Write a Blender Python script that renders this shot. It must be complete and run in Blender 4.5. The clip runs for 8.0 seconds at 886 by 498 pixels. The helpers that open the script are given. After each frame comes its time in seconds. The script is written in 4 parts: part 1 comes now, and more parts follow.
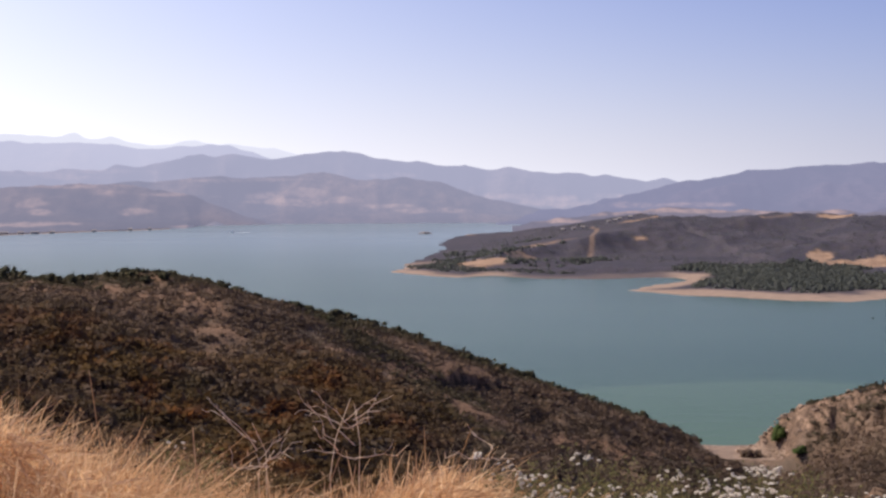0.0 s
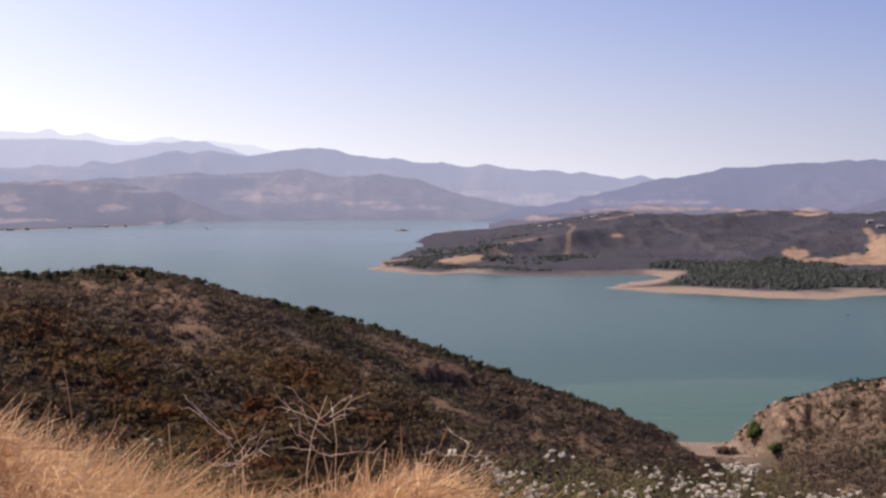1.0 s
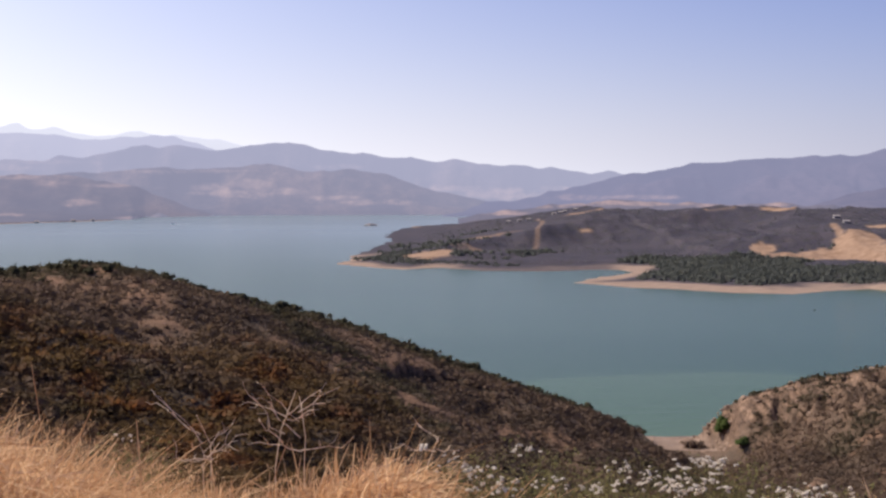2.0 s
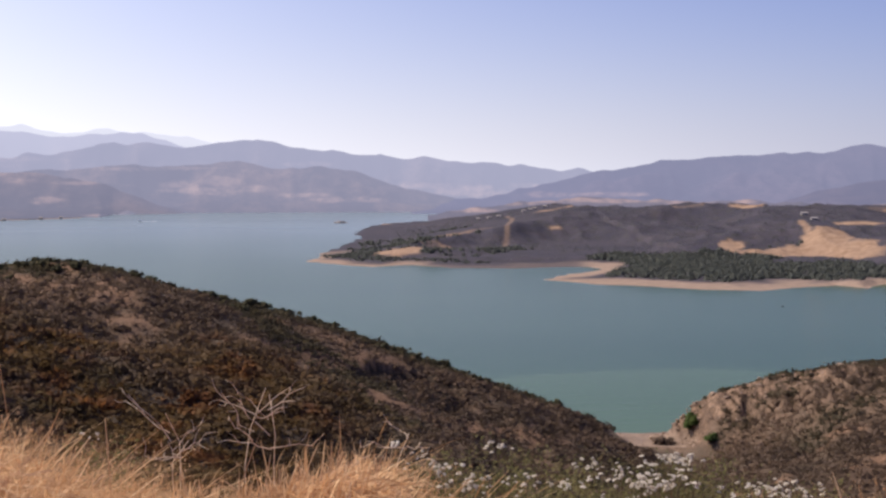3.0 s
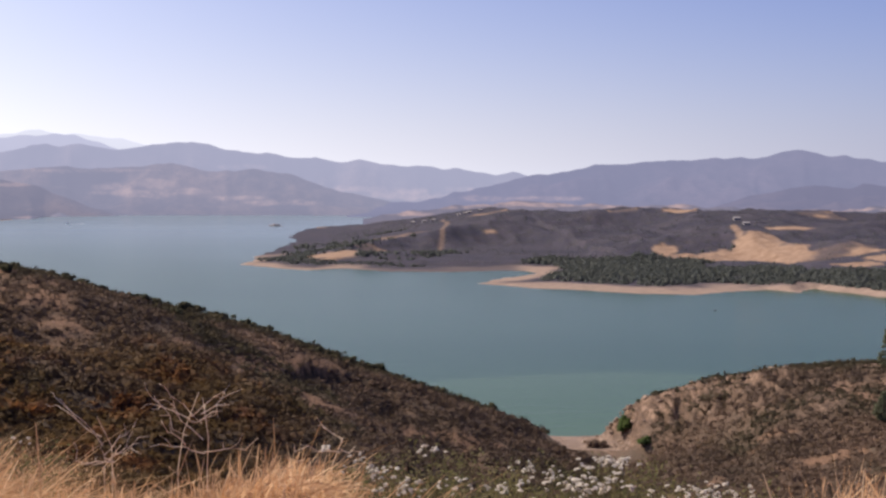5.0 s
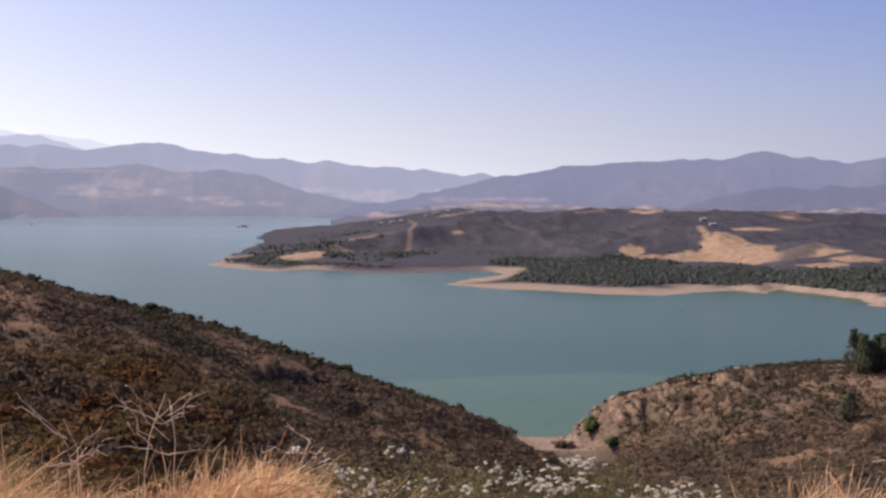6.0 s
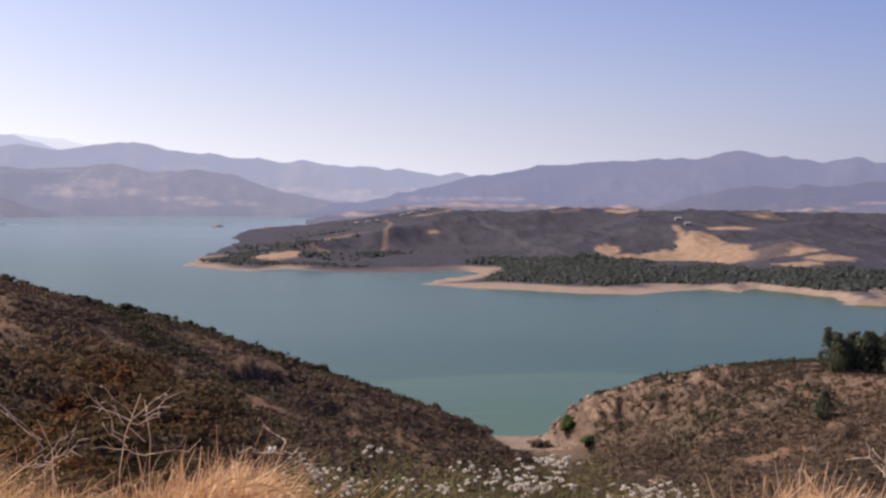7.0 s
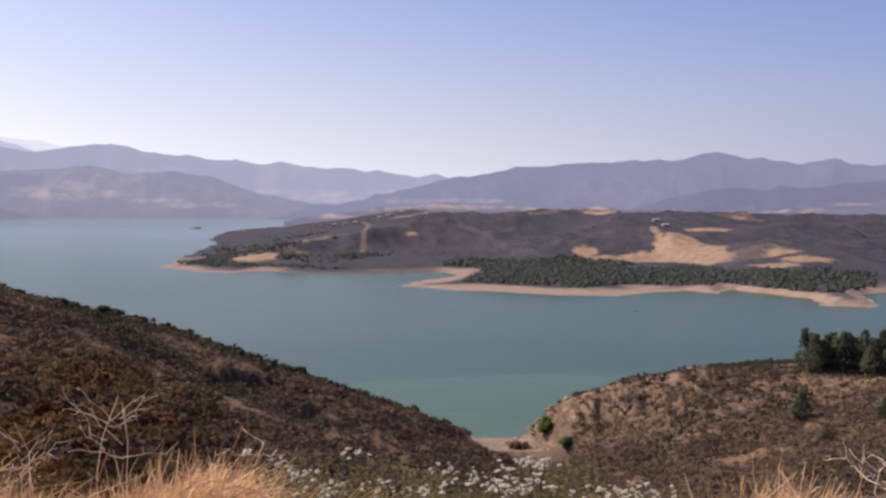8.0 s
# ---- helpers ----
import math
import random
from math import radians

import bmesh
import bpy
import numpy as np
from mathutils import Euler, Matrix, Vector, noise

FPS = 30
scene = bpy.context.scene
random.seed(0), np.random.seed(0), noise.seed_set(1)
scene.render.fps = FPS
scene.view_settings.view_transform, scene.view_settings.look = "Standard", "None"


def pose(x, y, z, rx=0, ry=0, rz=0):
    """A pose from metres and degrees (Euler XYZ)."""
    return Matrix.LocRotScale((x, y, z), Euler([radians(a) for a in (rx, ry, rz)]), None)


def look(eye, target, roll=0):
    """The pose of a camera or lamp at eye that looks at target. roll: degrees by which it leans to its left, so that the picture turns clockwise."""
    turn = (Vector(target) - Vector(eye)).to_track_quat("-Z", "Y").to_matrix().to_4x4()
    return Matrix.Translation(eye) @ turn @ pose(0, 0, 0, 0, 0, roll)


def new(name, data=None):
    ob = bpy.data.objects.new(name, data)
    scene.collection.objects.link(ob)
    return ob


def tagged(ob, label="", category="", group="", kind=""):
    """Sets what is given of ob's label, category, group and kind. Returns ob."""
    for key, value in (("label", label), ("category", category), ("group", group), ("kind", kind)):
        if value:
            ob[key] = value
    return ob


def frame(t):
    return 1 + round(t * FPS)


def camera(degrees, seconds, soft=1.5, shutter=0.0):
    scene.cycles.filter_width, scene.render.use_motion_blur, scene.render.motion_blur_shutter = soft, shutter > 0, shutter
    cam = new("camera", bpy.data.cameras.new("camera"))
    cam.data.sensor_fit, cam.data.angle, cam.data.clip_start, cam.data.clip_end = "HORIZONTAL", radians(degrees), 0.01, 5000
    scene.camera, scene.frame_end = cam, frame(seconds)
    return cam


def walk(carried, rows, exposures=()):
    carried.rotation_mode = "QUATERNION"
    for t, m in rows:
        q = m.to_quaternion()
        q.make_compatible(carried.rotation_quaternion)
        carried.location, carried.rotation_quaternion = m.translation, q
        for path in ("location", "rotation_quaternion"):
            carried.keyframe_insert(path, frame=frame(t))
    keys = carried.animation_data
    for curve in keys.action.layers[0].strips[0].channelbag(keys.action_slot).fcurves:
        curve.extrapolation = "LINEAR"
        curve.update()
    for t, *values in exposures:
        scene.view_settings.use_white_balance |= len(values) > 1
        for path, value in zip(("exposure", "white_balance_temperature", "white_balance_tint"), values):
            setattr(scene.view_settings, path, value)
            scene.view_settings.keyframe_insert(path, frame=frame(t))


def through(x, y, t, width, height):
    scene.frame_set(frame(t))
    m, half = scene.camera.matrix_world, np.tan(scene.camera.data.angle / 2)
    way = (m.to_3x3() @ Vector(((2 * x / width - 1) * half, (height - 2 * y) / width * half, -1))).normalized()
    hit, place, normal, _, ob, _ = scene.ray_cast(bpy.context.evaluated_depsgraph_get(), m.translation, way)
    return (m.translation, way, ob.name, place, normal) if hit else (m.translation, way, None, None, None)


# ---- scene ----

# ------------------------------------------------------------ camera: a tripod pan over the lake
EYE = 75.0
cam = camera(32.4, 8.0, soft=2.55)
PAN = [
    (0.0, 0.000, -2.143, 0.200), (0.5, -0.347, -2.191, 0.083), (1.0, -0.869, -2.256, 0.077),
    (1.5, -1.452, -2.351, 0.028), (3.0, -3.171, -2.552, 0.046), (3.5, -3.717, -2.513, -0.010),
    (4.0, -4.225, -2.446, -0.069), (4.5, -4.901, -2.435, -0.142), (6.0, -6.814, -2.375, -0.285),
    (6.5, -7.300, -2.390, -0.205), (7.0, -7.727, -2.388, -0.231), (7.5, -8.084, -2.354, -0.223),
    (8.0, -8.550, -2.321, -0.197),
]
walk(cam, [(t, pose(0, 0, EYE, 90 + pitch, roll, yaw)) for t, yaw, pitch, roll in PAN])

# ------------------------------------------------------------ light
SUN_AZ, SUN_EL = -66.0, 47.0
world = bpy.data.worlds.new("sky")
scene.world = world
world.use_nodes = True
wn, wl = world.node_tree.nodes, world.node_tree.links
wn.clear()
sky = wn.new("ShaderNodeTexSky")
sky.sky_type = "NISHITA"
sky.sun_disc = False
sky.sun_elevation, sky.sun_rotation = radians(SUN_EL), radians(SUN_AZ)
sky.altitude, sky.air_density, sky.dust_density, sky.ozone_density = 400, 1.0, 0.6, 3.0
sa, se = radians(SUN_AZ), radians(SUN_EL)
SUN_DIR = (math.sin(sa) * math.cos(se), math.cos(sa) * math.cos(se), math.sin(se))


def wmath(op, a, b=0.0):
    n = wn.new("ShaderNodeMath")
    n.operation = op
    for k, v in enumerate((a, b)):
        if isinstance(v, bpy.types.NodeSocket):
            wl.new(v, n.inputs[k])
        else:
            n.inputs[k].default_value = v
    return n.outputs[0]


def wmix(fac, a, b, kind="MIX"):
    n = wn.new("ShaderNodeMix")
    n.data_type, n.blend_type = "RGBA", kind
    for k, v in ((0, fac), (6, a), (7, b)):
        if isinstance(v, bpy.types.NodeSocket):
            wl.new(v, n.inputs[k])
        else:
            n.inputs[k].default_value = v if k == 0 else (*v, 1)
    return n.outputs[2]


# dry summer haze: a white veil over the horizon, brighter towards the sun
ray = wn.new("ShaderNodeTexCoord").outputs["Generated"]
split = wn.new("ShaderNodeSeparateXYZ")
wl.new(ray, split.inputs[0])
dot = wn.new("ShaderNodeVectorMath")
dot.operation = "DOT_PRODUCT"
wl.new(ray, dot.inputs[0])
dot.inputs[1].default_value = SUN_DIR
toward = wn.new("ShaderNodeMapRange")
wl.new(dot.outputs["Value"], toward.inputs[0])
toward.inputs["From Min"].default_value, toward.inputs["From Max"].default_value = -0.02, 0.526
up = wmath("MAXIMUM", split.outputs["Z"], 0.0)
thin = wmath("ADD", wmath("MULTIPLY", toward.outputs[0], 10.0), -18.0)
veil = wmath("MULTIPLY", wmath("EXPONENT", wmath("MULTIPLY", up, thin)), 0.95)
veil_col = wmix(toward.outputs[0], (4.5, 4.65, 6.2), (14.0, 13.8, 14.4))
clear = wmix(1.0, sky.outputs[0], (0.69, 0.67, 1.07), "MULTIPLY")
bg = wn.new("ShaderNodeBackground")
bg.inputs["Strength"].default_value = 0.083
wout = wn.new("ShaderNodeOutputWorld")
# the broad white glow round the sun in hazy air
glow = wmath("POWER", wmath("MAXIMUM", dot.outputs["Value"], 0.0), 4.0)
aureole = wmix(1.0, wmix(glow, (0.0, 0.0, 0.0), (15.0, 14.0, 12.6)), wmix(veil, clear, veil_col), "ADD")
wl.new(aureole, bg.inputs["Color"])
wl.new(bg.outputs[0], wout.inputs["Surface"])
sun = new("sun", bpy.data.lights.new("sun", "SUN"))
sun.data.energy, sun.data.angle, sun.data.color = 3.9, radians(0.6), (1.0, 0.86, 0.70)
sun.matrix_world = look((500 * math.sin(sa) * math.cos(se), 500 * math.cos(sa) * math.cos(se), EYE + 500 * math.sin(se)), (0, 0, EYE))
scene.view_settings.exposure = 0.3

# ------------------------------------------------------------ small tools
RNG = np.random.default_rng(7)


def polar(az, r):
    a = np.radians(az)
    return r * np.sin(a), r * np.cos(a)


def value_noise(x, y, seed=0):
    xi, yi = np.floor(x).astype(np.int64), np.floor(y).astype(np.int64)
    xf, yf = x - xi, y - yi
    u, v = xf * xf * (3 - 2 * xf), yf * yf * (3 - 2 * yf)

    def h(i, j):
        n = (i * 374761393 + j * 668265263 + seed * 1442695041) & 0xFFFFFFFF
        n = ((n ^ (n >> 13)) * 1274126177) & 0xFFFFFFFF
        return ((n ^ (n >> 16)) & 0xFFFF) / 65535.0
    a, b, c, d = h(xi, yi), h(xi + 1, yi), h(xi, yi + 1), h(xi + 1, yi + 1)
    return (a + (b - a) * u) * (1 - v) + (c + (d - c) * u) * v


def fbm(x, y, octaves=4, seed=0, gain=0.5):
    out, amp, tot = 0, 1.0, 0
    for k in range(octaves):
        out = out + amp * value_noise(x * 2 ** k + 17.3 * k, y * 2 ** k - 9.1 * k, seed + k)
        tot += amp
        amp *= gain
    return out / tot * 2 - 1


def ridged(x, y, octaves=4, seed=0):
    out, amp, tot = 0, 1.0, 0
    for k in range(octaves):
        out = out + amp * (1 - np.abs(2 * value_noise(x * 2 ** k + 5.7 * k, y * 2 ** k + 3.1 * k, seed + k) - 1))
        tot += amp
        amp *= 0.5
    return out / tot


def smooth(a, b, x):
    t = np.clip((x - a) / (b - a), 0, 1)
    return t * t * (3 - 2 * t)


def line_dist(pts, x, y):
    """Distance to a polyline of (az, r, z) and the height of its nearest point."""
    best, zb = np.full(x.shape, 1e9), np.zeros(x.shape)
    q = [(*polar(a, r), z) for a, r, z in pts]
    for (ax, ay, az_), (bx, by, bz) in zip(q, q[1:]):
        dx, dy = bx - ax, by - ay
        t = np.clip(((x - ax) * dx + (y - ay) * dy) / (dx * dx + dy * dy), 0, 1)
        d = np.hypot(x - ax - t * dx, y - ay - t * dy)
        near = d < best
        best, zb = np.where(near, d, best), np.where(near, az_ + t * (bz - az_), zb)
    return best, zb


def spur(pts, x, y, slope, round_):
    d, z = line_dist(pts, x, y)
    return z - slope * (np.sqrt(d * d + round_ * round_) - round_)


def smax(k, *hs):
    m = np.maximum.reduce(hs)
    return m + k * np.log(sum(np.exp((h - m) / k) for h in hs))


def mesh_object(name, verts, faces, material, parent=None, attrs=None, shade_smooth=True):
    me = bpy.data.meshes.new(name)
    verts, faces = np.asarray(verts, np.float32), np.asarray(faces, np.int32)
    k = faces.shape[1]
    me.vertices.add(len(verts))
    me.vertices.foreach_set("co", verts.ravel())
    me.loops.add(faces.size)
    me.loops.foreach_set("vertex_index", faces.ravel())
    me.polygons.add(len(faces))
    me.polygons.foreach_set("loop_start", np.arange(0, faces.size, k, dtype=np.int32))
    me.polygons.foreach_set("use_smooth", np.full(len(faces), shade_smooth))
    for key, val in (attrs or {}).items():
        if np.ndim(val) == 2:
            me.attributes.new(key, "FLOAT_VECTOR", "POINT").data.foreach_set("vector", np.asarray(val, np.float32).ravel())
        else:
            me.attributes.new(key, "FLOAT", "POINT").data.foreach_set("value", np.asarray(val, np.float32))
    me.update(calc_edges=True)
    me.materials.append(material)
    ob = new(name, me)
    if parent:
        ob.parent = parent
    return ob


def grid_faces(rows, cols):
    i = np.arange((rows - 1) * (cols - 1))
    r, c = i // (cols - 1), i % (cols - 1)
    a = r * cols + c
    return np.stack([a, a + cols, a + cols + 1, a + 1], 1)


def part(name, bm, material, parent, label=""):
    me = bpy.data.meshes.new(name)
    bm.to_mesh(me)
    bm.free()
    me.materials.append(material)
    ob = new(name, me)
    ob.parent = parent
    return tagged(ob, label) if label else ob


# ------------------------------------------------------------ materials
class Nodes:
    """A short hand for node materials."""

    def __init__(self, name):
        self.mat = bpy.data.materials.new(name)
        self.mat.use_nodes = True
        self.t = self.mat.node_tree
        self.t.nodes.clear()
        self.out = self.t.nodes.new("ShaderNodeOutputMaterial")
        self.pos = self.t.nodes.new("ShaderNodeNewGeometry").outputs["Position"]

    def node(self, kind, **ins):
        n = self.t.nodes.new(kind)
        for k, v in ins.items():
            self.put(n.inputs[k.replace("_", " ")], v)
        return n

    def put(self, socket, v):
        if isinstance(v, bpy.types.NodeSocket):
            self.t.links.new(v, socket)
        elif isinstance(v, tuple) and len(v) == 3 and socket.type == "RGBA":
            socket.default_value = (*v, 1)
        else:
            socket.default_value = v

    def noise(self, scale, detail=4.0, rough=0.6, vec=None):
        return self.node("ShaderNodeTexNoise", Vector=vec or self.pos, Scale=scale, Detail=detail, Roughness=rough).outputs["Fac"]

    def stretch(self, sx, sy, sz):
        m = self.node("ShaderNodeMapping", Vector=self.pos)
        m.inputs["Scale"].default_value = (sx, sy, sz)
        return m.outputs[0]

    def attr(self, name):
        n = self.t.nodes.new("ShaderNodeAttribute")
        n.attribute_name = name
        return n.outputs["Fac"]

    def math(self, op, a, b=0.0):
        n = self.t.nodes.new("ShaderNodeMath")
        n.operation = op
        self.put(n.inputs[0], a)
        self.put(n.inputs[1], b)
        return n.outputs[0]

    def ramp(self, fac, lo, hi):
        n = self.node("ShaderNodeMapRange", Value=fac)
        n.inputs["From Min"].default_value, n.inputs["From Max"].default_value = lo, hi
        return n.outputs[0]

    def mix(self, fac, a, b):
        n = self.t.nodes.new("ShaderNodeMix")
        n.data_type = "RGBA"
        self.put(n.inputs[0], fac)
        self.put(n.inputs[6], a)
        self.put(n.inputs[7], b)
        return n.outputs[2]

    def bump(self, height, strength, distance):
        return self.node("ShaderNodeBump", Height=height, Strength=strength, Distance=distance).outputs[0]

    def bsdf(self, colour, rough=0.8, normal=None, spec=0.3, **more):
        b = self.node("ShaderNodeBsdfPrincipled", Roughness=rough, **more)
        self.put(b.inputs["Base Color"], colour)
        b.inputs["Specular IOR Level"].default_value = spec
        if normal:
            self.put(b.inputs["Normal"], normal)
        return b.outputs[0]

    def done(self, shader):
        self.t.links.new(shader, self.out.inputs["Surface"])
        return self.mat


def ground_material():
    n = Nodes("hillside_soil")
    big, mid, fine = n.noise(0.02), n.noise(0.12), n.noise(1.1, 5)
    brush = n.mix(n.ramp(mid, 0.35, 0.65), (0.086, 0.064, 0.048), (0.120, 0.082, 0.059))
    brush = n.mix(n.math("MULTIPLY", n.ramp(fine, 0.45, 0.7), 0.6), brush, (0.078, 0.061, 0.046))
    brush = n.mix(n.math("MULTIPLY", n.ramp(n.noise(0.45, 6, 0.7), 0.46, 0.64), 0.7), brush, (0.084, 0.070, 0.051))
    brush = n.mix(n.math("MULTIPLY", n.ramp(n.noise(0.20, 6, 0.72), 0.56, 0.72), 0.45), brush, (0.130, 0.080, 0.054))
    brush = n.mix(n.attr("bare"), brush, n.mix(n.ramp(fine, 0.35, 0.65), (0.215, 0.130, 0.084), (0.145, 0.090, 0.060)))
    # far slopes tinted blue-violet, distance haze put into the base colour
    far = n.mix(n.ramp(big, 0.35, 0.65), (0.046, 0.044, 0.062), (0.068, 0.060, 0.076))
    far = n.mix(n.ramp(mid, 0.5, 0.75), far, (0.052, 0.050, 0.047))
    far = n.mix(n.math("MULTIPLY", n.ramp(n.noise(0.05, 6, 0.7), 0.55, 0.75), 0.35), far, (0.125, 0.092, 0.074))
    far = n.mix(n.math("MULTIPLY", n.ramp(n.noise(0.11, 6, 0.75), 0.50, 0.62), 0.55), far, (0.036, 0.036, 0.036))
    # slip bank darkened to near black; its shade is painted here
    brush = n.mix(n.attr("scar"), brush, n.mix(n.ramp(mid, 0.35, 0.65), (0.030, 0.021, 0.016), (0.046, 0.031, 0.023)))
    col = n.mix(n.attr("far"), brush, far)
    gold = n.mix(n.ramp(mid, 0.3, 0.7), (0.335, 0.230, 0.160), (0.245, 0.162, 0.112))
    gold = n.mix(n.math("MULTIPLY", n.ramp(n.noise(0.06, 6, 0.72), 0.48, 0.66), 0.6), gold, (0.19, 0.115, 0.072))
    col = n.mix(n.attr("gold"), col, gold)
    rock = n.mix(n.math("ADD", n.math("MULTIPLY", n.ramp(fine, 0.35, 0.65), 0.5), n.math("MULTIPLY", n.ramp(n.noise(0.35, 5, 0.7), 0.42, 0.6), 0.5)), (0.30, 0.200, 0.140), (0.095, 0.064, 0.047))
    seam = n.noise(1.0, 5, 0.7, n.stretch(0.55, 0.10, 0.22))
    rock = n.mix(n.math("MULTIPLY", n.ramp(seam, 0.47, 0.62), 0.8), rock, (0.080, 0.055, 0.042))
    rock = n.mix(n.math("MULTIPLY", n.ramp(seam, 0.46, 0.36), 0.6), rock, (0.40, 0.275, 0.195))
    col = n.mix(n.attr("rock"), col, rock)
    sand = n.mix(n.ramp(mid, 0.3, 0.7), (0.32, 0.238, 0.185), (0.225, 0.163, 0.128))
    col = n.mix(n.attr("sand"), col, sand)
    crag = n.math("MULTIPLY", n.attr("rock"), n.math("MULTIPLY", n.noise(0.5, 6, 0.7), 4.0))
    return n.done(n.bsdf(col, 0.95, n.bump(n.math("ADD", fine, crag), 0.7, 0.6), 0.1))


def water_material():
    n = Nodes("lake_water")
    streak = n.noise(1.0, 3, 0.5, n.stretch(0.0015, 0.008, 1))
    ripple = n.noise(1.0, 4, 0.6, n.stretch(0.25, 0.6, 1))
    chop = n.noise(1.0, 3, 0.6, n.stretch(0.03, 0.09, 1))
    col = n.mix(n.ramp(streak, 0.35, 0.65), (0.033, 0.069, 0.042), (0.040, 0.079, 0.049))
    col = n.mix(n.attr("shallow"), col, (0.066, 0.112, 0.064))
    # far water paler and bluer: sky sheen and haze painted into the base colour
    col = n.mix(n.attr("far_sheen"), col, n.mix(n.ramp(streak, 0.35, 0.65), (0.150, 0.205, 0.236), (0.172, 0.230, 0.262)))
    height = n.math("ADD", ripple, n.math("MULTIPLY", chop, 2.0))
    return n.done(n.bsdf(col, 0.18, n.bump(height, 0.8, 0.07), 0.015))


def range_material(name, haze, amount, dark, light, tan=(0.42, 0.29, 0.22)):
    """Far mountains, a backdrop; the lit haze before them is mixed in as emission."""
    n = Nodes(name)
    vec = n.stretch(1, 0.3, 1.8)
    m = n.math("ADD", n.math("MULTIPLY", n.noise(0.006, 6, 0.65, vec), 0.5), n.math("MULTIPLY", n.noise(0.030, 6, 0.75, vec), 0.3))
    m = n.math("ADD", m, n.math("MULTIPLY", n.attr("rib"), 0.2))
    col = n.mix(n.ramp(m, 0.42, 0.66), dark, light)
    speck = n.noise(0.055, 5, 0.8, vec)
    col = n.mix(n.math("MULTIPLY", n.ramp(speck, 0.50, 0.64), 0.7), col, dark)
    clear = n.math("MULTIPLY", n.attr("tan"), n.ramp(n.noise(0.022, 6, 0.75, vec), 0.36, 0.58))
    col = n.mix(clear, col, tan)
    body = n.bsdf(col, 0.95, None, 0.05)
    # painted haze: a glow blended over the slopes, slightly stronger with depth
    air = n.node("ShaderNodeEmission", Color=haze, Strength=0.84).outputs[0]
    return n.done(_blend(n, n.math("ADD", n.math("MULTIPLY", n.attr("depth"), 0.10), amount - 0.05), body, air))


def _blend(n, amount, a, b):
    m = n.t.nodes.new("ShaderNodeMixShader")
    n.put(m.inputs[0], amount)
    n.t.links.new(a, m.inputs[1])
    n.t.links.new(b, m.inputs[2])
    return m.outputs[0]


def leaf_material(name, dark, light, warm=None, through=0.25, mottle=0.55, olive=None, puff=True):
    n = Nodes(name)
    tint = n.attr("tint")
    col = n.mix(tint, dark, light)
    if olive:
        col = n.mix(n.attr("olive"), col, n.mix(tint, tuple(0.75 * c for c in olive), olive))
    if warm:
        rust = n.mix(n.ramp(n.noise(0.09, 4, 0.6), 0.50, 0.66), warm, (1.5 * warm[0], 0.95 * warm[1], 0.8 * warm[2]))
        col = n.mix(n.attr("warm"), col, rust)
    col = n.mix(n.math("MULTIPLY", n.ramp(n.noise(2.2, 5, 0.7), 0.42, 0.62), mottle), col, tuple(0.8 * c for c in dark))
    isl = n.t.nodes["Geometry"].outputs["Random Per Island"]
    col = n.mix(n.math("MULTIPLY", isl, 0.25), col, tuple(0.7 * c for c in dark))
    normal = n.bump(n.noise(3.5, 5, 0.7), 0.35, 0.15)
    tr = n.node("ShaderNodeBsdfTranslucent", Color=col)
    if puff:
        at = n.t.nodes.new("ShaderNodeAttribute")
        at.attribute_name = "puff"
        n.put(normal.node.inputs["Normal"], at.outputs["Vector"])
        n.put(tr.inputs["Normal"], at.outputs["Vector"])
    return n.done(_blend(n, through, n.bsdf(col, 0.85, normal, 0.1), tr.outputs[0]))


def plain_material(name, a, b, scale, rough=0.8, bump=0.3, depth=0.01):
    n = Nodes(name)
    f = n.noise(scale, 5)
    return n.done(n.bsdf(n.mix(n.ramp(f, 0.35, 0.65), a, b), rough, n.bump(f, bump, depth), 0.2))


GROUND = ground_material()
WATER = water_material()
SHRUB = leaf_material("chaparral_leaves", (0.158, 0.118, 0.094), (0.250, 0.174, 0.133), (0.172, 0.110, 0.050), 0.5, 0.2, (0.122, 0.108, 0.070))
CRESTLEAF = leaf_material("evergreen_leaves", (0.060, 0.060, 0.036), (0.100, 0.094, 0.056), None, 0.4)
PINE = leaf_material("pine_needles", (0.155, 0.172, 0.110), (0.240, 0.248, 0.156), None, 0.5, 0.3)
# haze of distance put in the leaf colour: lighter and greyer green
WOODS = leaf_material("woodland_leaves", (0.128, 0.146, 0.138), (0.185, 0.197, 0.180), None, 0.55, 0.2)
GREENBUSH = leaf_material("green_leaves", (0.05, 0.075, 0.022), (0.10, 0.13, 0.04))
BARK = plain_material("bark", (0.12, 0.085, 0.06), (0.07, 0.05, 0.035), 6.0)
GRASS = leaf_material("dry_grass", (0.50, 0.255, 0.110), (1.0, 0.75, 0.47), None, 0.4, puff=False)
DEADWOOD = plain_material("bleached_twigs", (0.88, 0.72, 0.53), (0.62, 0.46, 0.32), 40.0)
STEM = plain_material("dry_stem", (0.22, 0.17, 0.09), (0.13, 0.10, 0.05), 30.0)
PETAL = plain_material("white_petals", (0.74, 0.68, 0.57), (0.56, 0.49, 0.39), 60.0, 0.7, 0.8, 0.004)
HERB = leaf_material("buckwheat_leaves", (0.155, 0.150, 0.065), (0.29, 0.25, 0.115), None, 0.4, puff=False)
WALL = plain_material("pale_wall", (0.36, 0.34, 0.34), (0.29, 0.27, 0.27), 1.0)
ROOF = plain_material("pale_roof", (0.33, 0.31, 0.31), (0.26, 0.23, 0.22), 1.0)
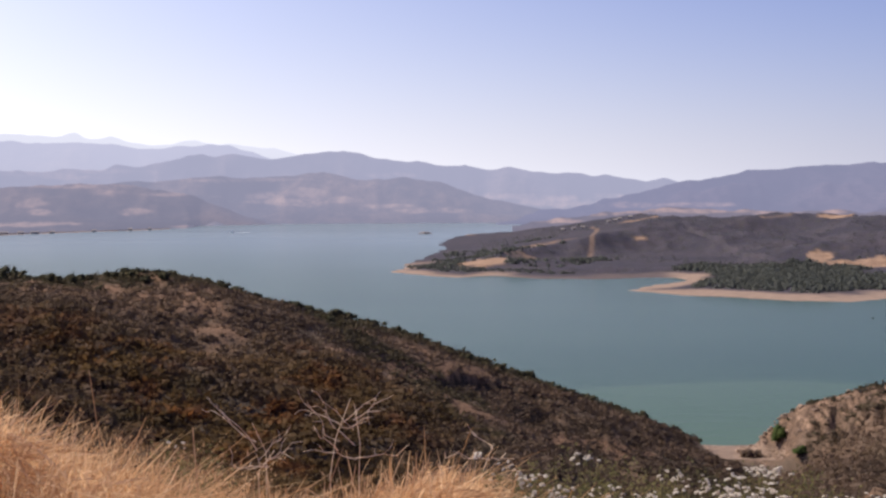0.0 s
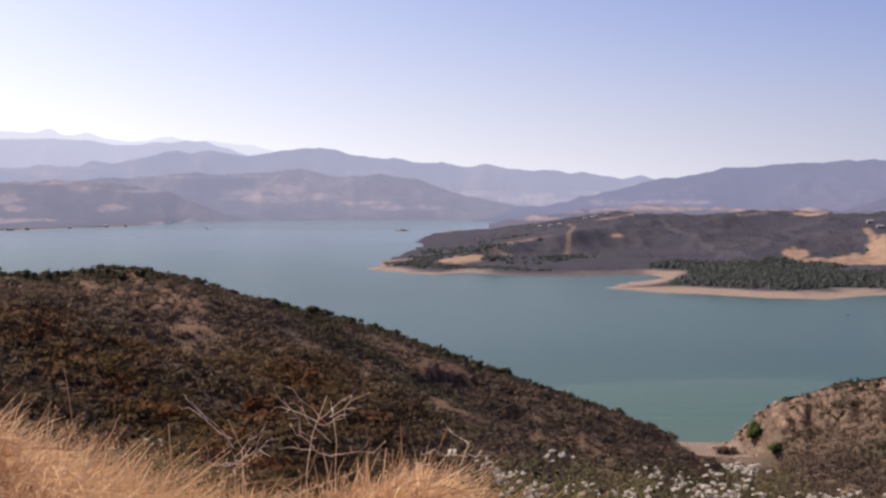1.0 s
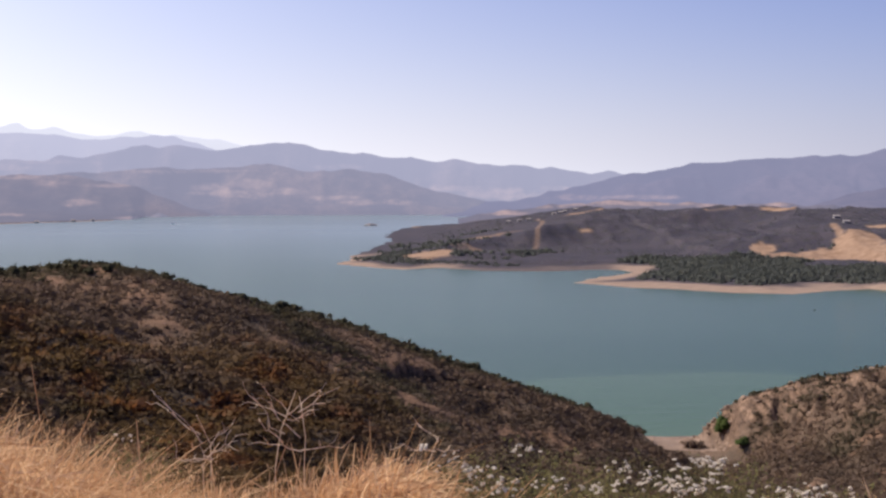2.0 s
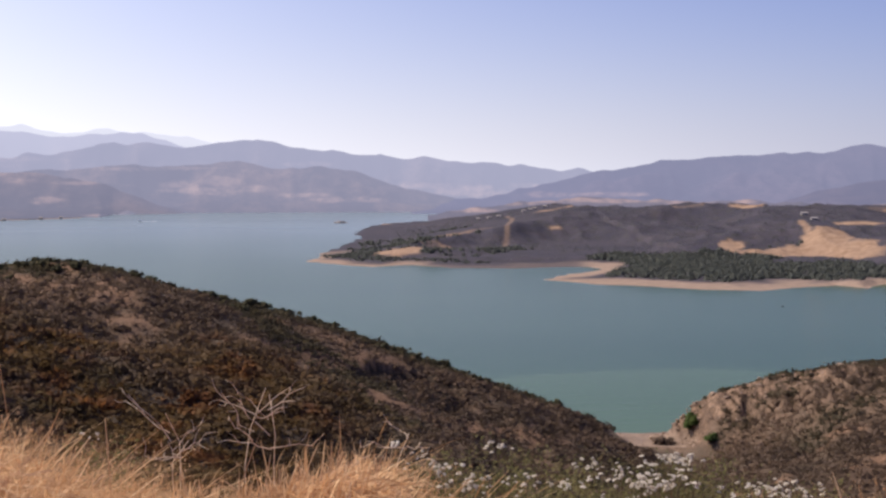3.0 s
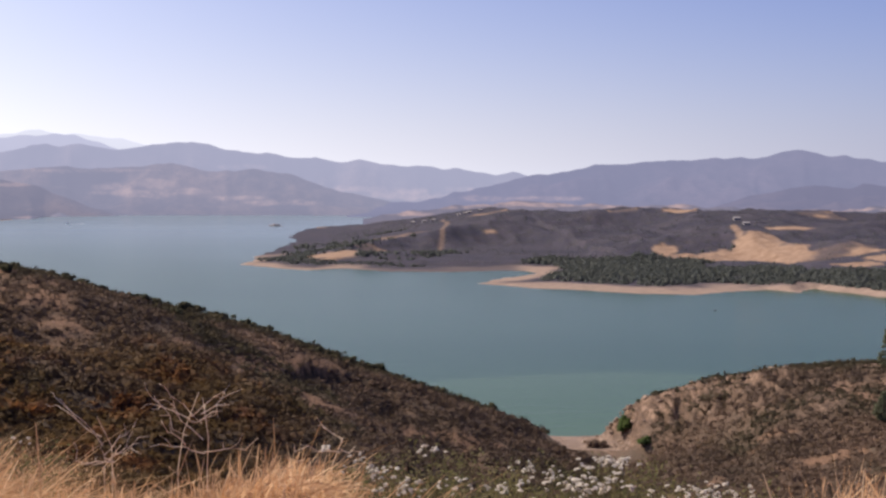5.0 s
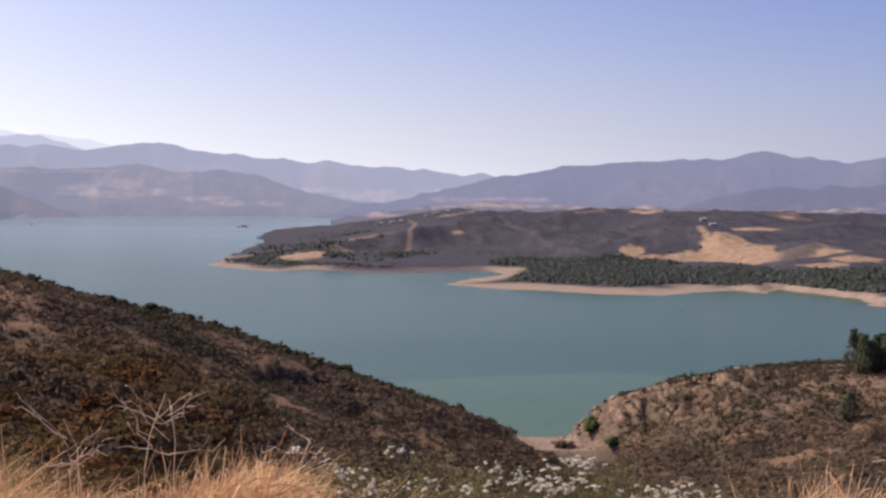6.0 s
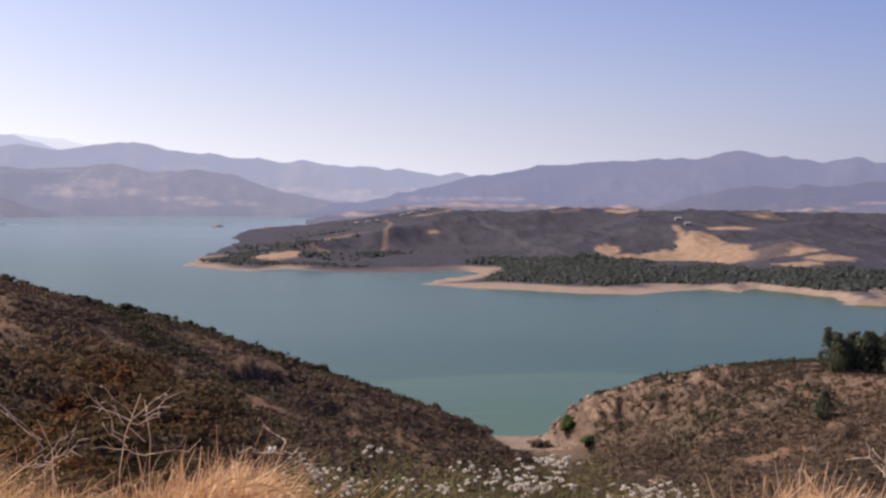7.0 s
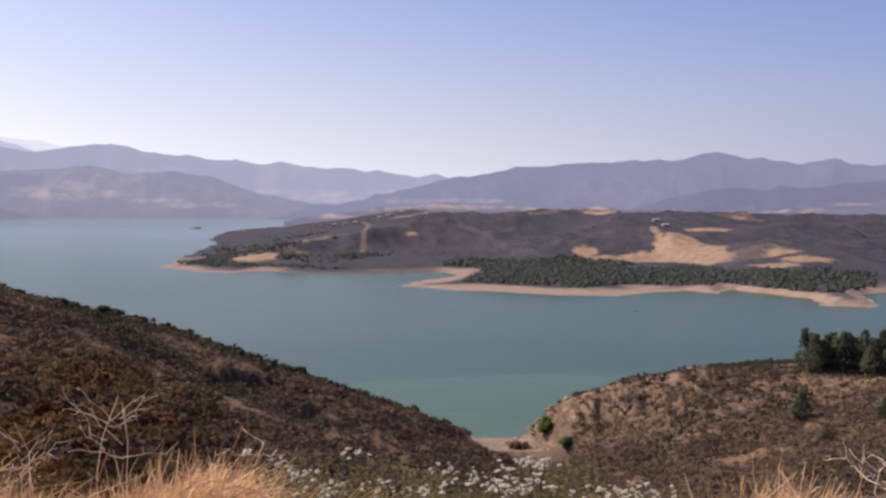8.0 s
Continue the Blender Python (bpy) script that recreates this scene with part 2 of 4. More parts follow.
HULL = plain_material("white_hull", (0.80, 0.80, 0.80), (0.72, 0.73, 0.75), 2.0, 0.3, 0.0)
FOAM = plain_material("foam", (0.75, 0.80, 0.82), (0.55, 0.62, 0.64), 0.8, 0.7)
DARKROCK = plain_material("dark_rock", (0.26, 0.235, 0.235), (0.18, 0.162, 0.165), 0.4, 0.9, 0.6, 0.3)
STONE = plain_material("beach_stone", (0.31, 0.225, 0.165), (0.17, 0.118, 0.088), 1.2, 0.9, 0.6, 0.1)

# ------------------------------------------------------------ the lie of the land
SPUR_WEST = [(-60, 330, 71.2), (-30, 335, 63.2), (-16.2, 350, 56.7), (-14.2, 358, 54.7), (-11.4, 366, 56.4), (-9.5, 374, 53.5), (-7.5, 382, 49.4),
             (-3.9, 390, 42.7), (-1.0, 398, 36.0), (2.45, 406, 27.2), (5.2, 418, 18.6), (7.7, 434, 10.0), (9.5, 450, -0.2)]
SPUR_EAST = [(11.6, 448, 1.5), (12.2, 441, 9.5), (12.9, 438, 13.3), (14.2, 432, 17.6), (15.7, 425, 22.0), (18.4, 417, 26.3),
             (21.5, 408, 29.5), (24.8, 400, 28.5), (35, 380, 44.5), (60, 330, 66.5)]
RAVINE = [(10.7, 455, -0.8), (10.6, 432, 1.0), (10.0, 380, 3.5), (8.5, 300, 11), (2, 205, 26), (-10, 160, 36), (-40, 120, 55)]
HEIGHTS = [(-60, 330, 72), (-80, 150, 74), (180, 30, 74.5), (80, 150, 74), (60, 330, 68)]
COAST = [(-60, 2500), (-16.2, 2839), (-13.6, 2989), (-9.55, 3238), (-9.24, 3509), (-6.4, 3643), (-3.5, 3660), (1.0, 3740), (2.46, 3658),
         (1.2, 3060), (-0.1, 2301), (0.0, 2024), (-0.94, 1661), (-2.0, 1429), (0.33, 1339), (1.82, 1356), (3.7, 1311), (6.25, 1313),
         (8.55, 1334), (9.07, 1301), (6.67, 1158), (9.8, 1094), (14.8, 1063), (17.3, 1131), (18.4, 1099), (18.8, 1150), (22.25, 1061),
         (22.65, 1002), (24.2, 996), (24.6, 1048), (24.0, 1129), (26, 1180), (34, 1000), (75, 900), (75, 9000), (0, 9000), (-60, 9000)]
CREST = [(0.6, 2000, 17), (2.0, 2050, 30), (3.5, 2050, 37), (7.1, 2150, 45), (9.8, 2150, 41), (12.85, 2100, 43), (16.2, 2100, 46), (17.8, 2150, 38), (19, 2200, 34), (23, 2200, 32), (34, 2200, 40)]
KNOLLS = [[(14.6, 1420, 9), (15.8, 1500, 13)], [(16.6, 1400, 11), (17.3, 1500, 20), (18.0, 1580, 26)], [(18.4, 1380, 12), (19.2, 1480, 17)],
          [(20.0, 1400, 13), (21.2, 1520, 21)], [(21.4, 1330, 11), (22.6, 1420, 17)], [(0.6, 1640, 12), (2.5, 1680, 24), (4.5, 1750, 32)]]


def shore(x, y):
    """Signed distance to the far shoreline, positive on land."""
    q = [polar(a, r) for a, r in COAST]
    x, y = x + 13 * fbm(x / 45, y / 45, 4, 171), y + 16 * fbm(x / 45, y / 45, 4, 175)
    best, inside = np.full(x.shape, 1e9), np.zeros(x.shape, bool)
    for (ax, ay), (bx, by) in zip(q, q[1:] + q[:1]):
        dx, dy = bx - ax, by - ay
        t = np.clip(((x - ax) * dx + (y - ay) * dy) / (dx * dx + dy * dy), 0, 1)
        best = np.minimum(best, np.hypot(x - ax - t * dx, y - ay - t * dy))
        if dy != 0:
            inside ^= ((ay > y) != (by > y)) & (x < dx * (y - ay) / dy + ax)
    return np.where(inside, best, -best)


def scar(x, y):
    """The slip on the western spur: a steep bare bank that falls to the east. Also masks its painted shade."""
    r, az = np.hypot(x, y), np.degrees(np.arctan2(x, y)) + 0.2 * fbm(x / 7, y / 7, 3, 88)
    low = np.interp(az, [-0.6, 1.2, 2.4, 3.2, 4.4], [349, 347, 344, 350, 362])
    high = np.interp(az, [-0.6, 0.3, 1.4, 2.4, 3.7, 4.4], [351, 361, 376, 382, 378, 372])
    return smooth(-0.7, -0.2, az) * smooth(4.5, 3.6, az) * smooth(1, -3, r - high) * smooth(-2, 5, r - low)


def near_height(x, y):
    """The hill underfoot, the two spurs and the ravine between them."""
    r, az = np.hypot(x, y), np.degrees(np.arctan2(x, y))
    wob = 14 * fbm(x / 70, y / 70, 3, 11)
    wx, wy = x + wob, y + 10 * fbm(x / 60, y / 60, 3, 15)
    west = spur(SPUR_WEST, wx * 0.35 + x * 0.65, wy * 0.35 + y * 0.65, 0.24, 10)
    east = spur(SPUR_EAST, wx * 0.3 + x * 0.7, wy * 0.3 + y * 0.7, 0.21 + 0.45 * smooth(18.5, 14, az), 8)
    floor_ = np.maximum(spur(RAVINE, wx, wy, 0.13, 18), spur([(13.5, 395, 3), (17, 380, 12), (21, 370, 19), (26, 350, 24)], wx, wy, 0.17, 10))
    back = spur(HEIGHTS, x, y, 0.3, 40)
    here = 73.3 - 0.40 * np.maximum(0, np.sqrt((np.maximum(r - 5.4, 0)) ** 2 + 1) - 1) + 0.12 * fbm(x / 2.5, y / 2.5, 3, 3)
    here = here + 0.16 * np.exp(-((az + 19) / 9) ** 2 - ((r - 5) / 3) ** 2)
    h = smax(1.2, west, east, floor_, back, np.full(x.shape, -9.0))
    rough = smooth(20, 120, r)
    gully = (ridged(x / 38, y / 38, 4, 21) - 0.55) * 5.0 + 1.4 * fbm(x / 9, y / 9, 3, 31)
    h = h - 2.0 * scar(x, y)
    dw, zw = line_dist(SPUR_WEST, x, y)
    de, ze = line_dist(SPUR_EAST, x, y)
    free = smooth(4, 40, np.minimum(dw, de))
    h = h + gully * rough * (0.12 + 0.88 * free) * smooth(-2, 12, h)
    bluff = smooth(42, 14, line_dist(SPUR_EAST[:7], x, y)[0]) * smooth(19.5, 17, az) * smooth(1, 5, h) * smooth(0.5, 9, de)
    h = h + bluff * np.minimum(1.0, (ridged(x / 7, y / 16, 4, 35) - 0.6) * 10.0 + 1.8 * fbm(x / 2.6, y / 2.6, 3, 36) + (ridged(az * 1.5 + 0.4 * fbm(x / 12, y / 12, 2, 37), r / 60, 3, 38) - 0.72) * 8.5)
    # the cove: a flat beach at the ravine's mouth
    rim = np.interp(az, [10.0, 11.2, 11.8, 12.8], [453, 452, 441, 436])
    flat = np.maximum(0.45 + 0.12 * fbm(x / 5, y / 5, 2, 39), 74.6 - 0.1728 * r)
    cove = smooth(9.7, 10.3, az) * smooth(13.1, 12.5, az) * smooth(4, -2, r - rim) * smooth(385, 400, r)
    h = h - cove * np.maximum(h - flat, 0)
    return np.where(r < 60, np.maximum(here, h - 40 * smooth(60, 25, r)), np.maximum(here, h))


def far_height(x, y):
    d = shore(x, y)
    dj = d + 14 * fbm(x / 60, y / 60, 3, 41) * smooth(2, 60, np.abs(d))
    cut = 2.6 * smooth(16.5, 18.5, np.degrees(np.arctan2(x, y))) * smooth(3, 11, dj) * (np.hypot(x, y) < 1500)
    bank = cut + np.where(dj > 0, 0.055 * np.minimum(dj, 45) + 0.16 * np.maximum(dj - 45, 0), 0.08 * dj)
    hills = smax(4.0, spur(CREST, x, y, 0.062, 60), *[spur(k, x, y, 0.17, 26) for k in KNOLLS], np.full(x.shape, 7.0))
    hills = hills + (ridged(x / 190, y / 260, 5, 51) - 0.66) * 38 * smooth(1150, 1500, np.hypot(x, y) - 260 * smooth(3.5, 1.5, np.degrees(np.arctan2(x, y)))) + 1.5 * fbm(x / 40, y / 40, 3, 61)
    land = np.maximum(np.minimum(bank, np.maximum(hills, 3.0 + 0.02 * np.minimum(dj, 300))), -9.0)
    r, az = np.hypot(x, y), np.degrees(np.arctan2(x, y))
    flat = np.where(az < -10.2, 0.4, -0.4)
    return np.where(land > flat, flat + (land - flat) * smooth(2950, 2250, r), land)


def height(x, y):
    r = np.hypot(x, y)
    return np.where(r < 720, near_height(x, y), np.where(r > 800, far_height(x, y), -9.0))


def blob(x, y, az, r, ra, rr, seed=0):
    """A ragged patch round (az, r): ra metres across the view, rr along it."""
    cx, cy = polar(az, r)
    a = radians(az)
    u, v = (x - cx) * math.cos(a) - (y - cy) * math.sin(a), (x - cx) * math.sin(a) + (y - cy) * math.cos(a)
    q = np.sqrt((u / ra) ** 2 + (v / rr) ** 2) + 0.45 * fbm(x / (0.5 * ra), y / (0.5 * ra), 4, 70 + seed)
    return smooth(1.05, 0.85, q)


# golden fields on the far peninsula and bare patches on the near spurs: az, r, half widths
FIELDS = [(1.45, 1480, 30, 66), (3.2, 1690, 16, 40), (3.8, 1700, 14, 30), (4.3, 1720, 22, 14), (2.8, 1590, 16, 12), (7.4, 1719, 8, 5),
          (13.9, 1470, 14, 22), (15.0, 1425, 34, 26), (16.1, 1455, 22, 24), (17.3, 1475, 27, 48), (18.1, 1415, 26, 38), (16.7, 1430, 24, 24), (19.2, 1378, 22, 26),
          (19.9, 1392, 22, 20), (20.9, 1390, 24, 26), (20.9, 1290, 20, 20), (22.0, 1330, 24, 26), (12.3, 1960, 24, 24), (14.5, 2230, 30, 40), (19.6, 2085, 34, 36),
          (18.4, 1708, 26, 12), (7.75, 2045, 40, 22), (9.5, 2080, 40, 18), (21.6, 404, 7, 5), (22.7, 399, 10, 5), (23.6, 392, 12, 6), (24.4, 386, 12, 5)]
BARE = [(-11.3, 337, 15, 12), (-10.7, 321, 12, 9), (-10.0, 315, 9, 7), (-2.6, 320, 9, 6), (-1.8, 317, 10, 5), (-14.7, 333, 6, 5), (19.7, 357, 9, 5), (17.6, 360, 8, 4), (23.3, 311, 16, 5), (21.9, 359, 8, 4), (24.4, 339, 10, 4), (-10.6, 352, 16, 22), (-9.6, 335, 12, 18), (-8.7, 320, 9, 12), (-12.6, 345, 7, 10), (-15.0, 340, 8, 8), (-1.6, 372, 18, 9), (0.2, 368, 12, 6),
        (3.4, 350, 22, 8), (5.5, 352, 18, 8), (1.2, 300, 14, 8), (18.5, 330, 16, 10), (21.5, 345, 14, 14), (20.2, 300, 18, 9), (23.2, 380, 26, 12), (24.5, 340, 22, 9),
        (16.3, 300, 14, 8), (22.5, 290, 20, 9), (14.5, 330, 10, 7)]


def ground_masks(x, y, z):
    r, az = np.hypot(x, y), np.degrees(np.arctan2(x, y))
    gold, bare = np.zeros(x.shape), np.zeros(x.shape)
    for k, f in enumerate(FIELDS):
        gold = np.maximum(gold, blob(x, y, *f, seed=k) * (0.2 + 0.8 * smooth(0.28, -0.02, fbm(x / 40, y / 55, 5, 180))))
    for k, f in enumerate(BARE):
        bare = np.maximum(bare, blob(x, y, *f, seed=30 + k) * (0.25 + 0.75 * smooth(-0.2, 0.3, fbm(x / 5, y / 5, 3, 88))))
    speck = smooth(0.25, 0.5, fbm(x / 14, y / 14, 4, 91)) * (r < 700)
    bare = np.maximum(bare, 0.3 * speck)
    bare = np.maximum(bare, 0.16 * smooth(10, 14, az) * (r < 700) * smooth(-0.15, 0.3, fbm(x / 11, y / 11, 4, 93)) * smooth(290, 330, r))
    rim = np.minimum(line_dist([(-3.5, 322, 0), (-2.2, 345, 0), (-0.85, 352, 0), (0.3, 364, 0), (1.5, 380, 0)], x, y)[0],
                     line_dist([(0.0, 334, 0), (1.6, 330, 0), (2.9, 345, 0), (4.6, 354, 0), (7.5, 358, 0)], x, y)[0])
    bare = np.maximum(bare, 0.9 * smooth(6, 2, rim + 3.5 * fbm(x / 6, y / 6, 3, 94)))
    gold = np.where(r < 40, 0.8, gold)
    road, _ = line_dist([(5.5, 1600, 0), (5.55, 1663, 0), (5.72, 1790, 0), (5.75, 1900, 0), (5.6, 2047, 0)], x, y)
    gold = np.maximum(gold, 0.5 * smooth(3.6, 1.5, road))
    track, _ = line_dist([(16.35, 1700, 0), (16.7, 1640, 0), (16.4, 1590, 0), (16.65, 1510, 0)], x, y)
    gold = np.maximum(gold, 0.8 * smooth(5, 2, track))
    d = shore(x, y)
    # past 2600 m the sand also paints haze lightness onto the shelf
    sand = (r > 800) * smooth(34, 14, d - 8 * smooth(6.5, 9, az) * smooth(16.5, 14, az) + 24 * fbm(x / 50, y / 50, 3, 95)) * (r < 4000) * np.where(r > 2600, 0.5, 1.0) * np.where(r < 2600, smooth(1660, 1540, r), 1.6)
    sand = sand * (1 - 0.75 * smooth(16.2, 17.5, az) * (r > 800) * smooth(8, 18, d))
    sand = sand * (1 - 0.72 * smooth(1.4, 3.6, az) * smooth(9.0, 8.0, az) * smooth(1235, 1265, r))
    beach, _ = line_dist([(10.1, 452, 0), (11.2, 444, 0), (12.3, 434, 0)], x, y)
    sand = np.maximum(sand, (r < 720) * smooth(17, 9, beach + 5 * fbm(x / 8, y / 8, 3, 97)) * smooth(3.2, 2.0, z))
    sand = np.maximum(sand, (r < 720) * smooth(1.6, 0.6, z))
    cliff, _ = line_dist(SPUR_EAST[:6], x, y)
    rock = smooth(34, 12, cliff + 10 * fbm(x / 12, y / 12, 3, 99)) * (az < 18.5) * (r < 460)
    rock = np.maximum(rock, 0.5 * smooth(30, 12, line_dist([(18.5, 400, 0), (20.5, 385, 0)], x, y)[0] + 10 * fbm(x / 12, y / 12, 3, 98)))
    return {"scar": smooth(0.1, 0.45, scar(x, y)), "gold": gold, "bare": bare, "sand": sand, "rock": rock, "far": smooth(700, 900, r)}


def build_ground():
    az = np.concatenate([np.linspace(-180, -20, 80, endpoint=False), np.linspace(-20, 29, 545, endpoint=False), np.linspace(29, 180, 76)])
    rr = np.concatenate([[0.0, 0.8, 1.6, 2.4], np.geomspace(3.0, 120, 90), np.geomspace(121, 470, 190), np.geomspace(474, 980, 24),
                         np.geomspace(984, 2400, 170), np.geomspace(2420, 4900, 60)])
    A, R = np.meshgrid(az, rr)
    x, y = polar(A, R)
    y = y - 0.3
    z = height(x, y)
    masks = ground_masks(x.ravel(), y.ravel(), z.ravel())
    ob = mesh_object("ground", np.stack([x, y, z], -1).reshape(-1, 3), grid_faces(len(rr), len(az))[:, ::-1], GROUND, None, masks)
    tagged(ob, "dry brown chaparral hills with golden grass and sandy shores", "ground", kind="structure")


def build_water():
    az = np.concatenate([np.linspace(-180, -20, 40, endpoint=False), np.linspace(-20, 30, 50, endpoint=False), np.linspace(30, 180, 40)])
    rr = np.concatenate([np.geomspace(100, 440, 30), np.arange(445, 530, 6), np.arange(531, 680, 2.5), np.arange(682, 760, 6), np.geomspace(770, 4900, 60)])
    A, R = np.meshgrid(az, rr)
    x, y = polar(A, R)
    edge = 585 + 40 * fbm(x / 120, y / 120, 3, 110) + 2.2 * (A - 8)
    shallow = smooth(7, -7, R - edge) * 0.75 + 0.25 * smooth(520, 440, R)
    ob = mesh_object("lake_water", np.stack([x, y, 0 * x], -1).reshape(-1, 3), grid_faces(len(rr), len(az))[:, ::-1], WATER, None, {"shallow": shallow.ravel(), "far_sheen": smooth(1100, 2600, R + 150 * fbm(x / 400, y / 400, 3, 112)).ravel()})
    tagged(ob, "calm teal lake, rippled, paler green near the beach", "water", kind="structure")


def clearing_mask(az, slope, clearings, seed):
    """Dry clearings and pale cliffs on a range: (az, slope in thousandths, half widths)."""
    out = np.zeros(az.shape)
    for a, sl, ha, hs in clearings:
        q = np.hypot((az - a) / ha, (slope - sl) / hs) + 0.6 * fbm(az * 1.8, slope * 0.3, 4, seed + 11)
        out = np.maximum(out, smooth(1.15, 0.6, q))
    return out


def build_range(name, label, profile, base, top, z0, mat, relief, seed, bumps=9.0, clearings=()):
    """A mountain range: a skyline of (az, slope in thousandths) at the distance top, rising from the distance base."""
    az = np.arange(max(profile[0][0], -24), min(profile[-1][0], 32) + 0.01, 0.09)
    sl = np.interp(az, [p[0] for p in profile], [p[1] for p in profile])
    k = np.ones(5) / 5
    sl = np.convolve(np.pad(sl, 2, "edge"), k, "valid")
    u = np.concatenate([np.linspace(0, 1, 64), [1.06, 1.2]])
    A, U = np.meshgrid(az, u)
    b = np.interp(A, [p[0] for p in base], [p[1] for p in base])
    R = b + (top - b) * U
    x, y = polar(A, R)
    zc = EYE + sl / 1000 * top + 5.0 * fbm(az * 1.3, az * 0, 5, seed) + bumps * (0.6 - np.abs(fbm(az * 0.55, az * 0 + 3, 3, seed + 2)) * 2.2)
    lift = np.where(U <= 1, np.clip(U, 0, 1) ** 0.85, 1 - (U - 1) * 3)
    z = z0 + (zc[None, :] - z0) * lift
    body = np.clip(U * (1 - U) * 4, 0, 1)
    wind = A + 0.5 * fbm(A * 0.8, R / 400, 3, seed + 3)
    ribs = 0.5 * ridged(wind * 0.42, R / 420, 3, seed + 5) + 0.5 * ridged(x / 240, y / 330, 4, seed + 9)
    z = z + relief / 100 * body * (ribs - 0.85) * np.maximum(zc[None, :] - z0, 2) * lift
    ob = mesh_object(name, np.stack([x, y, z], -1).reshape(-1, 3), grid_faces(len(u), len(az))[:, ::-1], mat, None,
                     {"rib": np.clip((ribs - 0.45) / 0.45, 0, 1).ravel(), "depth": np.clip(U, 0, 1).ravel(), "tan": clearing_mask(A, (z - EYE) / R * 1000, clearings, seed).ravel()})
    return tagged(ob, label, "mountain range", kind="structure")


build_ground()
build_water()
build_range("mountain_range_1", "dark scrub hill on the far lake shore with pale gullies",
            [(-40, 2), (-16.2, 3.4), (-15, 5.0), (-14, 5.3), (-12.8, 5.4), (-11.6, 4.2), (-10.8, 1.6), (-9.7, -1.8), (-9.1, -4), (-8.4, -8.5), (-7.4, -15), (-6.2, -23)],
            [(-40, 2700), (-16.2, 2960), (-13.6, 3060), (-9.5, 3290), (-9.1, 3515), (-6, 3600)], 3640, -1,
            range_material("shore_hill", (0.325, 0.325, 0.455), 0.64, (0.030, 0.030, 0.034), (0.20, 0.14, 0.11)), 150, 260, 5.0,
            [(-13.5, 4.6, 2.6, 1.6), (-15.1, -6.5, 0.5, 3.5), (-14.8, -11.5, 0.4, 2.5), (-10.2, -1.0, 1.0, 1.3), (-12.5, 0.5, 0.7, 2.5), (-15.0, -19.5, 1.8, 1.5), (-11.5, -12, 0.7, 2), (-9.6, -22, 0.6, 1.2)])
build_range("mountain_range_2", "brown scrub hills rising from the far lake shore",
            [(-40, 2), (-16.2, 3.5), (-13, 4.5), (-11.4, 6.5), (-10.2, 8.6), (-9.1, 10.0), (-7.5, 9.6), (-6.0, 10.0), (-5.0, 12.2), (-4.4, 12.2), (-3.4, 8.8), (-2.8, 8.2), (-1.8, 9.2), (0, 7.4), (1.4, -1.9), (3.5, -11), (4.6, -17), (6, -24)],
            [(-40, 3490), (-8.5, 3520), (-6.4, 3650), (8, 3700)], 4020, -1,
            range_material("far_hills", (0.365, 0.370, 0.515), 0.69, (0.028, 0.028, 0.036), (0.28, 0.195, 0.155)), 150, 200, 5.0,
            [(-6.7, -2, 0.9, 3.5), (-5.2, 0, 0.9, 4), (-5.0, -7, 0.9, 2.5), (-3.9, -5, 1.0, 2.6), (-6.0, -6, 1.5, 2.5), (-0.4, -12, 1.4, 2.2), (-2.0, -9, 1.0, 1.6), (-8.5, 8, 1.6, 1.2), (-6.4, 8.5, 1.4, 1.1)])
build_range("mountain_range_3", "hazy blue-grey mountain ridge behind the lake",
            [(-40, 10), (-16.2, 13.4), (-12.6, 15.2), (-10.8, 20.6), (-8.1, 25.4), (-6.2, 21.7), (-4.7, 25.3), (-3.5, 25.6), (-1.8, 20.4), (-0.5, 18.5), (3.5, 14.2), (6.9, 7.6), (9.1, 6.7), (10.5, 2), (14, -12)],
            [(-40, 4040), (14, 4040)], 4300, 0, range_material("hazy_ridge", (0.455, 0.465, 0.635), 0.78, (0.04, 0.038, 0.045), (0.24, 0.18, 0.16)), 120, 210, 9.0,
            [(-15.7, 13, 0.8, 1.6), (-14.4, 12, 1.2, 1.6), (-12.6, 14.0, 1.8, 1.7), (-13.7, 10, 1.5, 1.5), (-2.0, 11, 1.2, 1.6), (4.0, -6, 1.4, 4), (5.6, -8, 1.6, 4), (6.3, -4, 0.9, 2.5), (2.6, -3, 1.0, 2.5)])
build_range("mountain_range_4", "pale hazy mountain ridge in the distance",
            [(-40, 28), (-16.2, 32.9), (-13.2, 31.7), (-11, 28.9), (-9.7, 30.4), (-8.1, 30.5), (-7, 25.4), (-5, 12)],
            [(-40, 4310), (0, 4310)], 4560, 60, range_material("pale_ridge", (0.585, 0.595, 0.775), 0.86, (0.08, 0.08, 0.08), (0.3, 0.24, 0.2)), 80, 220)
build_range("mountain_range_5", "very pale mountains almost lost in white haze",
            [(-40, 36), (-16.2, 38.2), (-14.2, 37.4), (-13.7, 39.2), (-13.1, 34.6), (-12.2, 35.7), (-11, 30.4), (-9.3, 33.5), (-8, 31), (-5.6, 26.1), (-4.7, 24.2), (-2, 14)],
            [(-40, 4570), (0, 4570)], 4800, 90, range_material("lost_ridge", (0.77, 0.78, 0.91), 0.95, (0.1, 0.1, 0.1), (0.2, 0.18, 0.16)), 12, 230)
